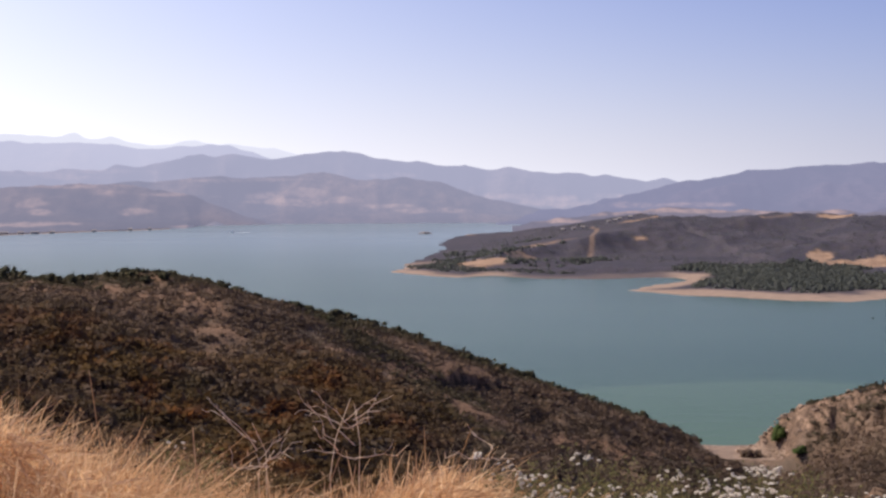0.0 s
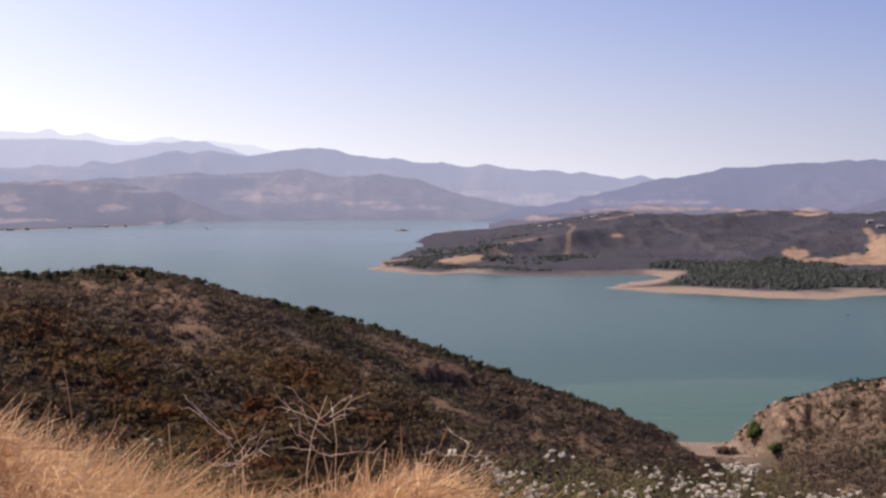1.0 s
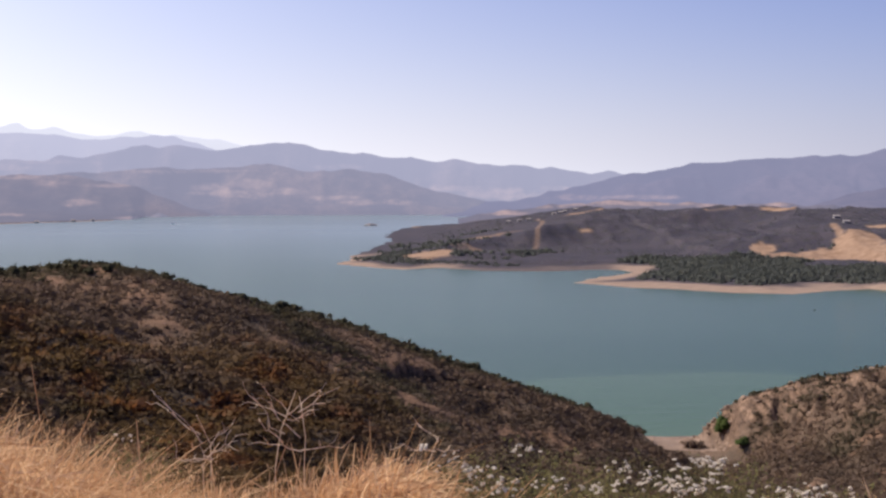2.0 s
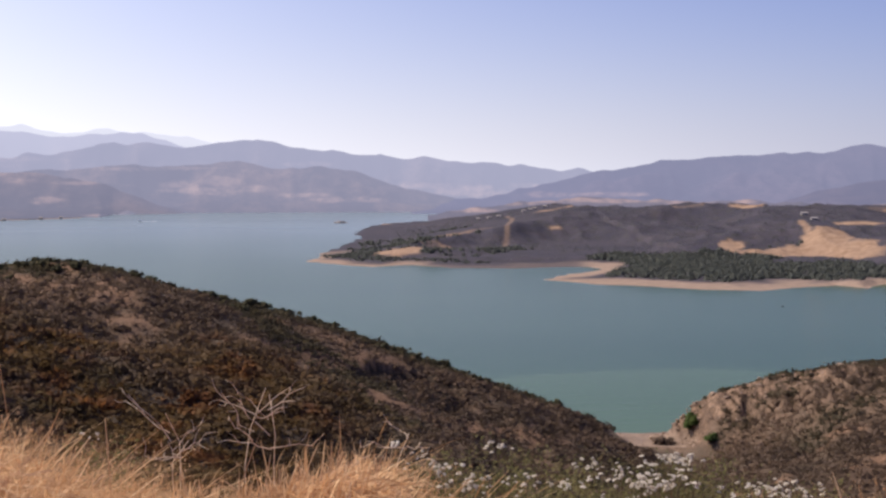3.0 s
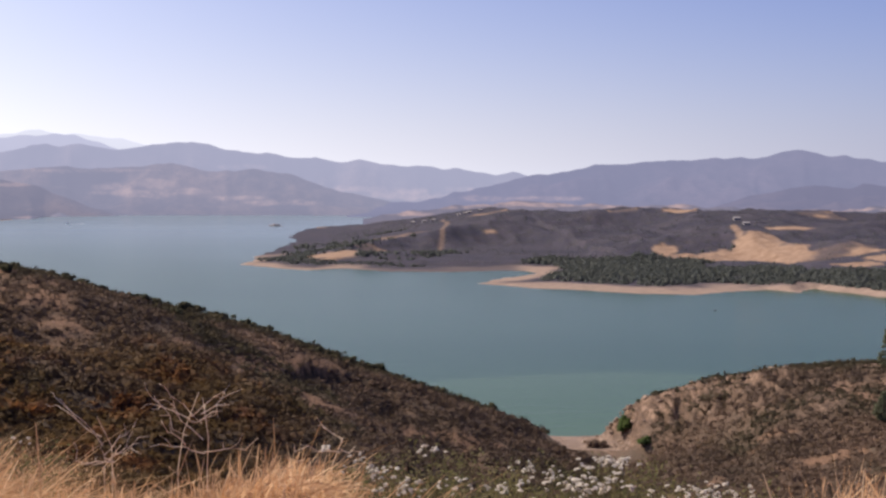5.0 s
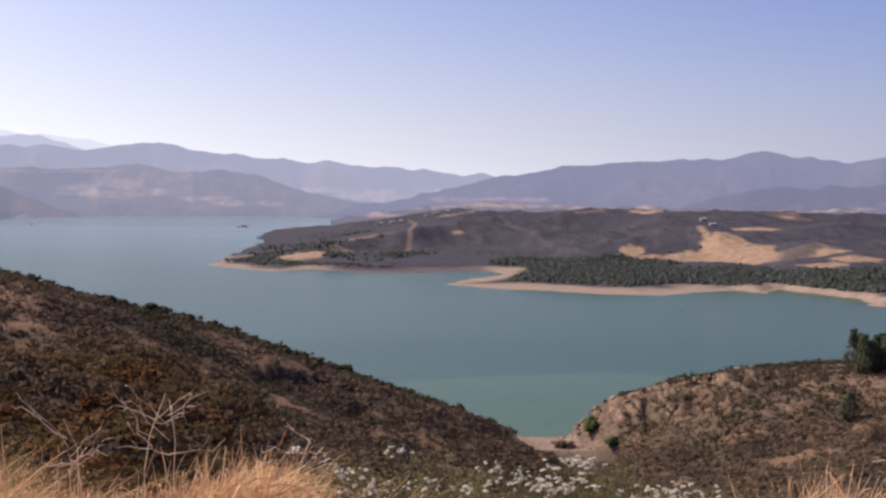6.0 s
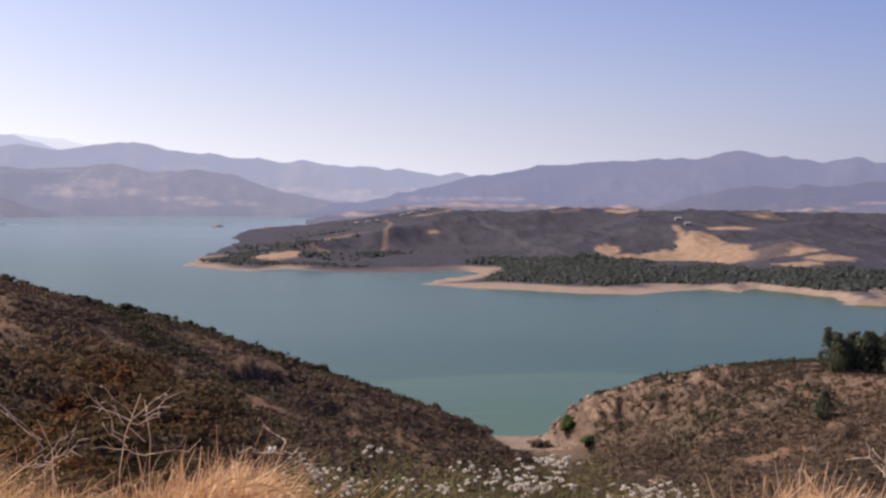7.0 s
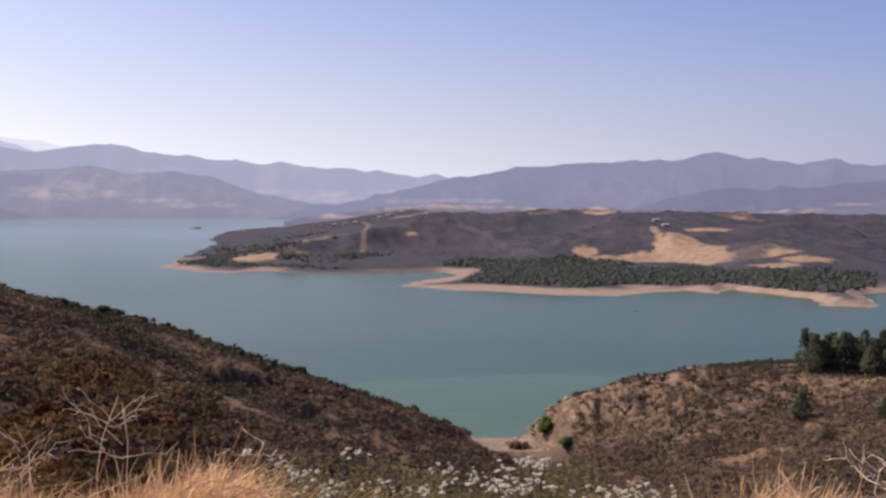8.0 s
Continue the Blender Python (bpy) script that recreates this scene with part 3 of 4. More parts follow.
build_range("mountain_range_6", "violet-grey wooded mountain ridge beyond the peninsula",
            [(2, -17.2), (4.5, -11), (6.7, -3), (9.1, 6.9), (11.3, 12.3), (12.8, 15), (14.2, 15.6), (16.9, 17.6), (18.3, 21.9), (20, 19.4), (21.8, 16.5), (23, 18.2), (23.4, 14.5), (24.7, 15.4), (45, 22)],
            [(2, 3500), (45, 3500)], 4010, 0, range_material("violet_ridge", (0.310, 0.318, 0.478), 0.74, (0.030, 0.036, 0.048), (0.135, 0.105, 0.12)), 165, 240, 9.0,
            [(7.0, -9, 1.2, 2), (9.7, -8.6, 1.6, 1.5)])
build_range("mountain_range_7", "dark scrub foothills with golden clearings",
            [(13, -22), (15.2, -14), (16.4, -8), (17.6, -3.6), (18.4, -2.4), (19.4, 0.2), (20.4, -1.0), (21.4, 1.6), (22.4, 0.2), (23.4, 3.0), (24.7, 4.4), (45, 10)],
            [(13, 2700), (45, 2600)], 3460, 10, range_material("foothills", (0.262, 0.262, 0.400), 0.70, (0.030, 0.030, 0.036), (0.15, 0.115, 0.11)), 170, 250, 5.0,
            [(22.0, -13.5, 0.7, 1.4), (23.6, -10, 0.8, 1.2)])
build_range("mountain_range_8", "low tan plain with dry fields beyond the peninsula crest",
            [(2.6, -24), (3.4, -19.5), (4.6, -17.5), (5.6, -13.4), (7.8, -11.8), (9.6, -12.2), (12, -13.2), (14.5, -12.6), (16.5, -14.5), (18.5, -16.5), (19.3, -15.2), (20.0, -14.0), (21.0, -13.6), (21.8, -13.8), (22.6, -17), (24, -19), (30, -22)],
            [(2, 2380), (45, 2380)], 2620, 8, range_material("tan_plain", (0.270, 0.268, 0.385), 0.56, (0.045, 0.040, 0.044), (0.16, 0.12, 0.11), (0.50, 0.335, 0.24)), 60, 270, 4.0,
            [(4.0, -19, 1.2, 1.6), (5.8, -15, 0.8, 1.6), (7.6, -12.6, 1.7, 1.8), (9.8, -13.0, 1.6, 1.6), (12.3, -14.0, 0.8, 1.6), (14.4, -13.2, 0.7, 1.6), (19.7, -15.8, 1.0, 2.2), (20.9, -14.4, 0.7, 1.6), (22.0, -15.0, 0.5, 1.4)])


# ------------------------------------------------------------ plants
def leaf_cloud(cx, cy, cz, rad, tall, count, leaf, rng):
    """Count ragged leaf sprays on a dome over each centre. Returns triangle corners and the index of each one's plant."""
    n = len(cx)
    d = rng.normal(size=(n, count, 3))
    d /= np.linalg.norm(d, axis=2, keepdims=True)
    d[..., 2] = np.abs(d[..., 2]) * 1.05 - 0.08
    rho = rng.uniform(0.45, 1.0, (n, count, 1)) ** 0.6
    lump = 1 + 0.35 * np.sin(3 * np.arctan2(d[..., 1], d[..., 0]) + rng.uniform(0, 6, (n, 1)))
    p = d * rho * lump[..., None]
    p = p * np.stack([rad, rad, tall], 1)[:, None, :] + np.stack([cx, cy, cz], 1)[:, None, :]
    a = rng.normal(size=(n, count, 3, 3))
    a = a / np.linalg.norm(a, axis=3, keepdims=True) * (1.55 * leaf * rad)[:, None, None, None]
    tri = p[:, :, None, :] + a
    return tri.reshape(-1, 3), np.repeat(np.arange(n), count * 3)


def dome_cloud(cx, cy, cz, rad, tall, rng, sides=5):
    """A lumpy rounded body for each plant. Returns corners, triangles and the index of each corner's plant."""
    n, m = len(cx), 2 * sides + 1
    ring = np.repeat(np.arange(2), sides)
    ang = np.tile(np.arange(sides), 2) * 2 * np.pi / sides + 0.45 * ring
    wide, up = np.array([1.0, 0.74])[ring], np.array([-0.15, 0.6])[ring]
    u = np.stack([np.append(wide * np.cos(ang), 0), np.append(wide * np.sin(ang), 0), np.append(up, 1.0)], 1)
    v = u[None] * (1 + rng.normal(0, 0.2, (n, m, 1)))
    turn = rng.uniform(0, 6.283, n)
    c, sn = np.cos(turn)[:, None], np.sin(turn)[:, None]
    vx, vy = v[..., 0] * c - v[..., 1] * sn, v[..., 0] * sn + v[..., 1] * c
    p = np.stack([vx * rad[:, None] + cx[:, None], vy * rad[:, None] + cy[:, None], v[..., 2] * tall[:, None] + cz[:, None]], -1)
    tri = []
    for j in range(sides):
        a, b = j, (j + 1) % sides
        tri += [(a, b, b + sides), (a, b + sides, a + sides)]
    tri += [(sides + j, sides + (j + 1) % sides, 2 * sides) for j in range(sides)]
    f = (np.array(tri)[None] + (np.arange(n) * m)[:, None, None]).reshape(-1, 3)
    return p.reshape(-1, 3), f, np.repeat(np.arange(n), m)


def plant_cloud(cx, cy, cz, rad, tall, count, leaf, rng, core=0.88):
    """Rounded bodies with ragged leaf sprays over them."""
    v0, f0, w0 = dome_cloud(cx, cy, cz, core * rad, core * tall, rng)
    v1, w1 = leaf_cloud(cx, cy, cz, rad, tall, count, leaf, rng)
    return np.concatenate([v0, v1]), np.concatenate([f0, np.arange(len(v1)).reshape(-1, 3) + len(v0)]), np.concatenate([w0, w1])


def puff(v, who, cx, cy, cz, rad, tall):
    """The turn of a rounded plant at each corner."""
    d = (v - np.stack([cx, cy, cz], 1)[who]) / np.stack([rad, rad, tall], 1)[who] + np.array([0, 0, 0.8])
    return d / np.maximum(np.linalg.norm(d, axis=1, keepdims=True), 1e-6)


def scatter(name, label, category, x, y, rad, tall, count, leaf, mat, rng, warm=None, z=None, tone=None, olive=None, core=0.88):
    z = height(x, y) if z is None else z
    v, f, who = plant_cloud(x, y, z, rad, tall, count, leaf, rng, core)
    tint = (rng.uniform(0, 1, len(x)) if tone is None else tone)[who]
    attrs = {"tint": tint, "puff": puff(v, who, x, y, z, rad, tall)}
    if warm is not None:
        attrs["warm"] = warm[who]
    if olive is not None:
        attrs["olive"] = olive[who]
    ob = mesh_object(name, v, f, mat, None, attrs, True)
    return tagged(ob, label, category, kind="stuff")


def in_sector(n, a0, a1, r0, r1, rng):
    az = rng.uniform(a0, a1, n)
    r = np.sqrt(rng.uniform(r0 * r0, r1 * r1, n))
    return polar(az, r)


def build_chaparral():
    x, y = in_sector(96000, -19, 27, 175, 470, RNG)
    z = height(x, y)
    m = ground_masks(x, y, z)
    az0 = np.degrees(np.arctan2(x, y))
    dens = np.where(az0 < 9.5, 1.0, 1.15) + 0.5 * fbm(x / 25, y / 25, 3, 130)
    tone = 0.78 * smooth(-0.4, 0.4, fbm(x / 32, y / 32, 4, 145)) + 0.22 * RNG.uniform(0, 1, len(x))
    keep = (z > 2.5) & ((az0 < 9.3) | (az0 > 13.5) | (np.hypot(x, y) < 392)) & (RNG.uniform(0, 1, len(x)) < dens * (1 - 0.9 * m["gold"]) * (1 - 0.66 * m["bare"]) * (1 - 0.35 * scar(x, y)) * (1 - 0.8 * m["rock"]) * (1 - m["sand"]))
    x, y, z, tone = x[keep], y[keep], z[keep], tone[keep]
    west = np.degrees(np.arctan2(x, y)) < 9.8
    r, az = np.hypot(x, y), np.degrees(np.arctan2(x, y))
    thick = smooth(340, 290, r + 20 * fbm(x / 40, y / 40, 3, 148)) * smooth(3, -3, az)
    rad = np.minimum(RNG.gamma(1.8, 0.32, len(x)) + 0.28, 2.4) * np.where(west, 1.15, 1.2) * (1 + 0.55 * thick)
    warm = np.clip(thick * (0.35 + 0.65 * smooth(-0.3, 0.35, fbm(x / 20, y / 20, 3, 140))), 0, 1)
    crest = np.minimum(line_dist(SPUR_WEST, x, y)[0], line_dist(SPUR_EAST, x, y)[0] + 6)
    olive = np.clip(smooth(22, 8, crest + 6 * fbm(x / 12, y / 12, 3, 146)) + 0.9 * smooth(0.12, 0.4, fbm(x / 22, y / 22, 4, 147)), 0, 1)
    scatter("chaparral", "dense dry brown and olive chaparral scrub on the slopes", "shrubs", x, y, rad, rad * RNG.uniform(0.24, 0.50, len(x)), 15, 0.19, SHRUB, RNG, warm, z, tone, olive, 0.42)


def build_ridge_bushes():
    """Dark bushes along the crests of the two spurs, each a thing of its own."""
    for line, count, size, back in ((SPUR_WEST[2:], 150, (0.9, 2.0), 6.0), (SPUR_EAST[2:8], 60, (0.4, 0.85), 2.0)):
        q = [polar(a, r) for a, r, z in line]
        for k in range(count):
            s = (k + RNG.uniform(0, 1)) / count * (len(q) - 1.05)
            i = int(s)
            x = q[i][0] + (s - i) * (q[i + 1][0] - q[i][0]) + RNG.normal() * 2
            y = q[i][1] + (s - i) * (q[i + 1][1] - q[i][1]) - abs(RNG.normal()) * back + 0.3 * back
            bush("shrub", "dark olive evergreen bush on the hill crest", x, y, float(RNG.uniform(*size) * RNG.choice([0.7, 1.0, 1.0, 1.25])), RNG.uniform(0.6, 1.0), CRESTLEAF, "bushes on the crest")


def bush(name, label, x, y, rad, tall, mat, group=""):
    z = float(height(np.array([x]), np.array([y]))[0])
    root = new(name)
    root.location = (x, y, z)
    n = 9
    ox, oy, oz = RNG.normal(0, 0.42 * rad, n), RNG.normal(0, 0.42 * rad, n), RNG.uniform(0.0, 0.75, n) * rad * tall
    wide, high = RNG.uniform(0.35, 0.6, n) * rad, RNG.uniform(0.35, 0.6, n) * rad * min(tall, 1.2)
    v, f, who = plant_cloud(ox, oy, oz, wide, high, 45, 0.14, RNG)
    mesh_object("crown", v, f, mat, root, {"tint": RNG.uniform(0, 1, n)[who], "warm": 0 * v[:, 0], "puff": puff(v, who, ox, oy, oz, wide, high)}, True)
    bm = bmesh.new()
    for k in range(4):
        a = k * 1.6 + RNG.uniform(0, 1)
        tube(bm, [(0.1 * math.cos(a), 0.1 * math.sin(a), -0.3), (0.4 * rad * math.cos(a), 0.4 * rad * math.sin(a), 0.7 * rad * tall)], 0.06 * rad, 0.02 * rad, 5)
    part("stem", bm, BARK, root)
    return tagged(root, label, "bush", group)


def tube(bm, pts, r0, r1, sides=6):
    """A tapered tube along points."""
    pts = [Vector(p) for p in pts]
    rings = []
    for i, p in enumerate(pts):
        d = (pts[min(i + 1, len(pts) - 1)] - pts[max(i - 1, 0)]).normalized()
        e = d.orthogonal().normalized()
        f = d.cross(e)
        r = r0 + (r1 - r0) * i / (len(pts) - 1)
        rings.append([bm.verts.new(p + r * (math.cos(6.2832 * k / sides) * e + math.sin(6.2832 * k / sides) * f)) for k in range(sides)])
    for a, b in zip(rings, rings[1:]):
        for k in range(sides):
            bm.faces.new((a[k], a[(k + 1) % sides], b[(k + 1) % sides], b[k]))
    bm.faces.new(rings[-1])
    bm.faces.new(rings[0][::-1])


def pine(x, y, tall, wide, label, mat=PINE, group="pines on the eastern hill"):
    z = float(height(np.array([x]), np.array([y]))[0])
    root = new("pine_tree")
    root.location = (x, y, z)
    bm = bmesh.new()
    lean = RNG.normal(0, 0.15, 2)
    tube(bm, [(0, 0, -0.5), (lean[0], lean[1], tall * 0.5), (lean[0] * 1.5, lean[1] * 1.5, tall * 0.95)], 0.022 * tall, 0.004 * tall, 7)
    n = 240
    h = RNG.uniform(0.04, 1.0, n) ** 0.9
    a = RNG.uniform(0, 6.283, n)
    reach = wide * np.clip(1.07 - h, 0.06, 0.75) ** 0.62 * 1.2 * RNG.uniform(0.35, 1.05, n) * (1 + 0.18 * np.sin(9 * h + RNG.uniform(0, 6)))
    bx, by, bz = np.cos(a) * reach + lean[0] * h, np.sin(a) * reach + lean[1] * h, h * tall - 0.1 * reach
    for k in range(0, n, 6):
        tube(bm, [(lean[0] * h[k], lean[1] * h[k], h[k] * tall * 0.93), (bx[k], by[k], bz[k])], 0.05, 0.015, 4)
    part("trunk", bm, BARK, root)
    spray, high = RNG.uniform(0.6, 1.1, n) * (0.10 * wide + 0.22), RNG.uniform(0.6, 1.1, n) * (0.13 * wide + 0.3)
    v, f, who = plant_cloud(bx, by, bz - 0.3, spray, high, 24, 0.26, RNG, 0.55)
    turn = puff(v, who, bx, by, bz - 0.3, spray, high) + 0.3 * np.stack([np.cos(a), np.sin(a), 0 * a], 1)[who]
    mesh_object("crown", v, f, mat, root, {"tint": RNG.uniform(0, 1, n)[who], "puff": turn}, False)
    return tagged(root, label, "tree", group)


def build_trees():
    for k in range(22):
        az = 22.0 + 0.19 * k + RNG.uniform(-0.08, 0.08)
        x, y = polar(az, 398 + RNG.uniform(-6, 14))
        pine(x, y, RNG.uniform(7.5, 11.0), RNG.uniform(2.2, 3.3), "tall dark green pine in a hilltop clump")
    for az, r, tall in ((21.85, 357, 6.5), (24.9, 350, 5.0)):
        pine(*polar(az, r), tall, 2.4, "small dark green pine on the scrub slope")
    bush("shrub", "bright green bush at the foot of the rocky bluff", *polar(12.48, 438), 3.2, 1.7, GREENBUSH)
    bush("shrub", "low yellow-green bush by the beach", *polar(13.23, 399), 2.4, 0.7, GREENBUSH)
    bush("shrub", "dark rounded bush beside the beach", *polar(11.32, 433), 2.0, 1.1, SHRUB)
    bush("shrub", "dark rounded bush beside the beach", *polar(11.72, 434), 1.8, 1.0, SHRUB)


def build_woods():
    """The belt of trees along the peninsula shore and groves behind its tip."""
    rng = np.random.default_rng(21)
    x, y = in_sector(13500, 8.6, 24.4, 1080, 1420, rng)
    az, r, d = np.degrees(np.arctan2(x, y)), np.hypot(x, y), shore(x, y)
    deep = np.interp(az, [8.6, 10, 14, 17, 19, 22, 24.4], [45, 100, 150, 120, 100, 80, 45])
    keep = (d > np.interp(az, [8.6, 13, 16, 17.5, 24.4], [46, 46, 42, 17, 13]) + 14 * fbm(x / 40, y / 40, 2, 150)) & (d < 50 + deep * (0.8 + 0.5 * fbm(x / 70, y / 70, 3, 151)))
    x2, y2 = in_sector(900, -1.2, 4.6, 1400, 1900, rng)
    d2 = shore(x2, y2)
    k2 = (d2 > 22) & (fbm(x2 / 60, y2 / 60, 3, 152) > np.where(np.hypot(x2, y2) < 1600, -0.15, 0.15))
    x4, y4 = in_sector(2600, -1.7, 5.0, 1340, 1560, rng)
    d4 = shore(x4, y4)
    k4 = ((d4 > 34) & (d4 < 58 + 20 * fbm(x4 / 50, y4 / 50, 2, 155))) | ((d4 > 34) & (x4 < 5) & (d4 < 120))
    x3, y3 = in_sector(11000, 0, 25, 1340, 2300, rng)
    k3 = (shore(x3, y3) > 50) & (fbm(x3 / 90, y3 / 90, 4, 153) > -0.15)
    groves = [(-0.5, 1495, 14, 24, 60), (0.3, 1500, 18, 20, 60), (1.5, 1590, 34, 22, 110), (2.2, 1620, 20, 24, 60), (2.7, 1450, 12, 14, 40),
              (5.1, 1475, 12, 18, 40), (5.6, 1530, 24, 24, 80), (3.4, 1660, 14, 8, 25), (16.4, 1480, 16, 8, 22)]
    gx, gy = [], []
    for az_, r_, ra, rr, n in groves:
        px, py = polar(az_, r_)
        gx.append(px + rng.normal(0, 0.6 * ra, n))
        gy.append(py + rng.normal(0, 0.6 * rr, n))
    gx, gy = np.concatenate(gx), np.concatenate(gy)
    small = np.concatenate([rng.choice([0.55, 0.75, 1.0, 1.15], keep.sum()), np.ones(k2.sum()), np.full(k3.sum(), 0.30), np.full(k4.sum(), 0.6), np.full(len(gx), 0.95)])
    x, y = np.concatenate([x[keep], x2[k2], x3[k3], x4[k4], gx]), np.concatenate([y[keep], y2[k2], y3[k3], y4[k4], gy])
    m = ground_masks(x, y, height(x, y))
    ok = m["gold"] < 0.3
    x, y = x[ok], y[ok]
    rad = rng.uniform(1.6, 3.6, len(x)) * small[ok]
    scatter("far_woods", "dark green belt of trees along the sandy far shore", "woods", x, y, rad, rad * rng.uniform(0.7, 1.25, len(x)), 16, 0.24, WOODS, rng, core=0.7)


SWARD = ([-24, -16, -14.8, -13.4, -12, -11, -9, -6.6, -4.8, -3.3, -1.8, 0, 1.3, 2.6, 17, 18.6, 19.6, 20.6, 21.6, 22.4, 23.4, 26, 34],
         [-0.130, -0.135, -0.146, -0.157, -0.176, -0.194, -0.205, -0.206, -0.204, -0.188, -0.178, -0.175, -0.186, -0.225, -0.225, -0.212, -0.186, -0.174, -0.178, -0.192, -0.205, -0.196, -0.19])


def build_grass():
    """Tall dry grass on the brow of the hill underfoot."""
    rng = np.random.default_rng(33)
    n = 78000
    az = np.concatenate([rng.uniform(-24, 0.6, n), rng.uniform(0.6, 17, n // 8), rng.uniform(17, 34, n // 3), rng.uniform(-5, 2.6, n // 3), rng.uniform(18.6, 23.4, n // 4), rng.uniform(34, 336, n // 12)])
    r = np.sqrt(rng.uniform(3.8 ** 2, 6.6 ** 2, len(az)))
    x, y = polar(az, r)
    clump = fbm(x / 0.5, y / 0.5, 3, 160)
    keep = clump > -0.22 + rng.uniform(-0.3, 0.3, len(x))
    az, r, x, y, clump = az[keep], r[keep], x[keep], y[keep], clump[keep]
    z = near_height(x, y)
    low = np.interp(az, *SWARD)
    ln = (EYE + low * r - z) * np.clip(0.83 + 0.22 * fbm(x / 0.8, y / 0.8, 3, 165) + 0.06 * clump + 0.11 * rng.normal(size=len(x)), 0.3, 1.12)
    ln = np.clip(ln * 0.98, 0.12, 1.15)
    bold = rng.uniform(0, 1, len(x)) < 0.12
    ln = np.where(bold, ln * 1.02, ln)
    way = rng.normal(0.1, 1.1, len(x)) + 2.2 * fbm(x / 0.35, y / 0.35, 2, 168)
    bend = np.abs(rng.normal(0.85, 0.5, len(x)))
    curl = rng.uniform(0, 0.5, len(x)) ** 2 * 1.6
    dx, dy = np.cos(way), np.sin(way)
    w = rng.uniform(0.0007, 0.0018, len(x)) * np.where(bold, 1.8, 1.0)
    px, py = -np.sin(rng.uniform(0, 6.28, len(x))), np.cos(rng.uniform(0, 6.28, len(x)))
    kink = rng.normal(0, 0.7, len(x))
    rows = []
    for t in (0, 0.35, 0.62, 0.83, 1.0):
        cx, cy = x + dx * bend * ln * t ** 2.2 + 0.02 * kink * math.sin(5 * t), y + dy * bend * ln * t ** 2.2 + 0.02 * kink * math.cos(4 * t)
        cz = z - 0.03 + ln * (t - 0.28 * bend * t * t - curl * t ** 4)
        ww = w * (1.25 - t)
        rows += [np.stack([cx - px * ww, cy - py * ww, cz], 1), np.stack([cx + px * ww, cy + py * ww, cz], 1)]
    v = np.stack(rows, 1).reshape(-1, 3)
    base = np.arange(len(x))[:, None] * 10
    f = np.concatenate([base + np.array([[0, 1, 3, 2]]) + 2 * k for k in range(4)])
    tint = np.repeat(np.where(bold, 1.0, rng.uniform(0, 0.85, len(x))), 10)
    ob = mesh_object("dry_grass", v, f, GRASS, None, {"tint": tint}, False)
    tagged(ob, "tall sun-bleached golden dry grass on the hilltop", "grass", kind="stuff")
    # drooping seed heads
    pick = rng.uniform(0, 1, len(x)) < 0.35
    tipx, tipy, tipz = (x + dx * bend * ln + 0.02 * kink * math.sin(5))[pick], (y + dy * bend * ln + 0.02 * kink * math.cos(4))[pick], (z - 0.03 + ln * (1 - 0.28 * bend - curl))[pick]
    k = 5
    s = rng.uniform(-0.09, 0.01, (len(tipx), k, 1))
    c = np.stack([tipx, tipy, tipz], 1)[:, None, :] + np.concatenate([s * (dx * bend)[pick][:, None, None], s * (dy * bend)[pick][:, None, None], s], 2)
    c = c + rng.normal(0, 0.004, c.shape)
    tri = c[:, :, None, :] + rng.normal(0, 0.0024, (*c.shape[:2], 3, 3)) * np.array([1, 1, 3.2])
    vv = tri.reshape(-1, 3)
    ob = mesh_object("grass_seed_heads", vv, np.arange(len(vv)).reshape(-1, 3), GRASS, None, {"tint": rng.uniform(0, 1, len(vv))}, False)
    tagged(ob, "pale feathery seed heads of the dry grass", "grass", kind="stuff")


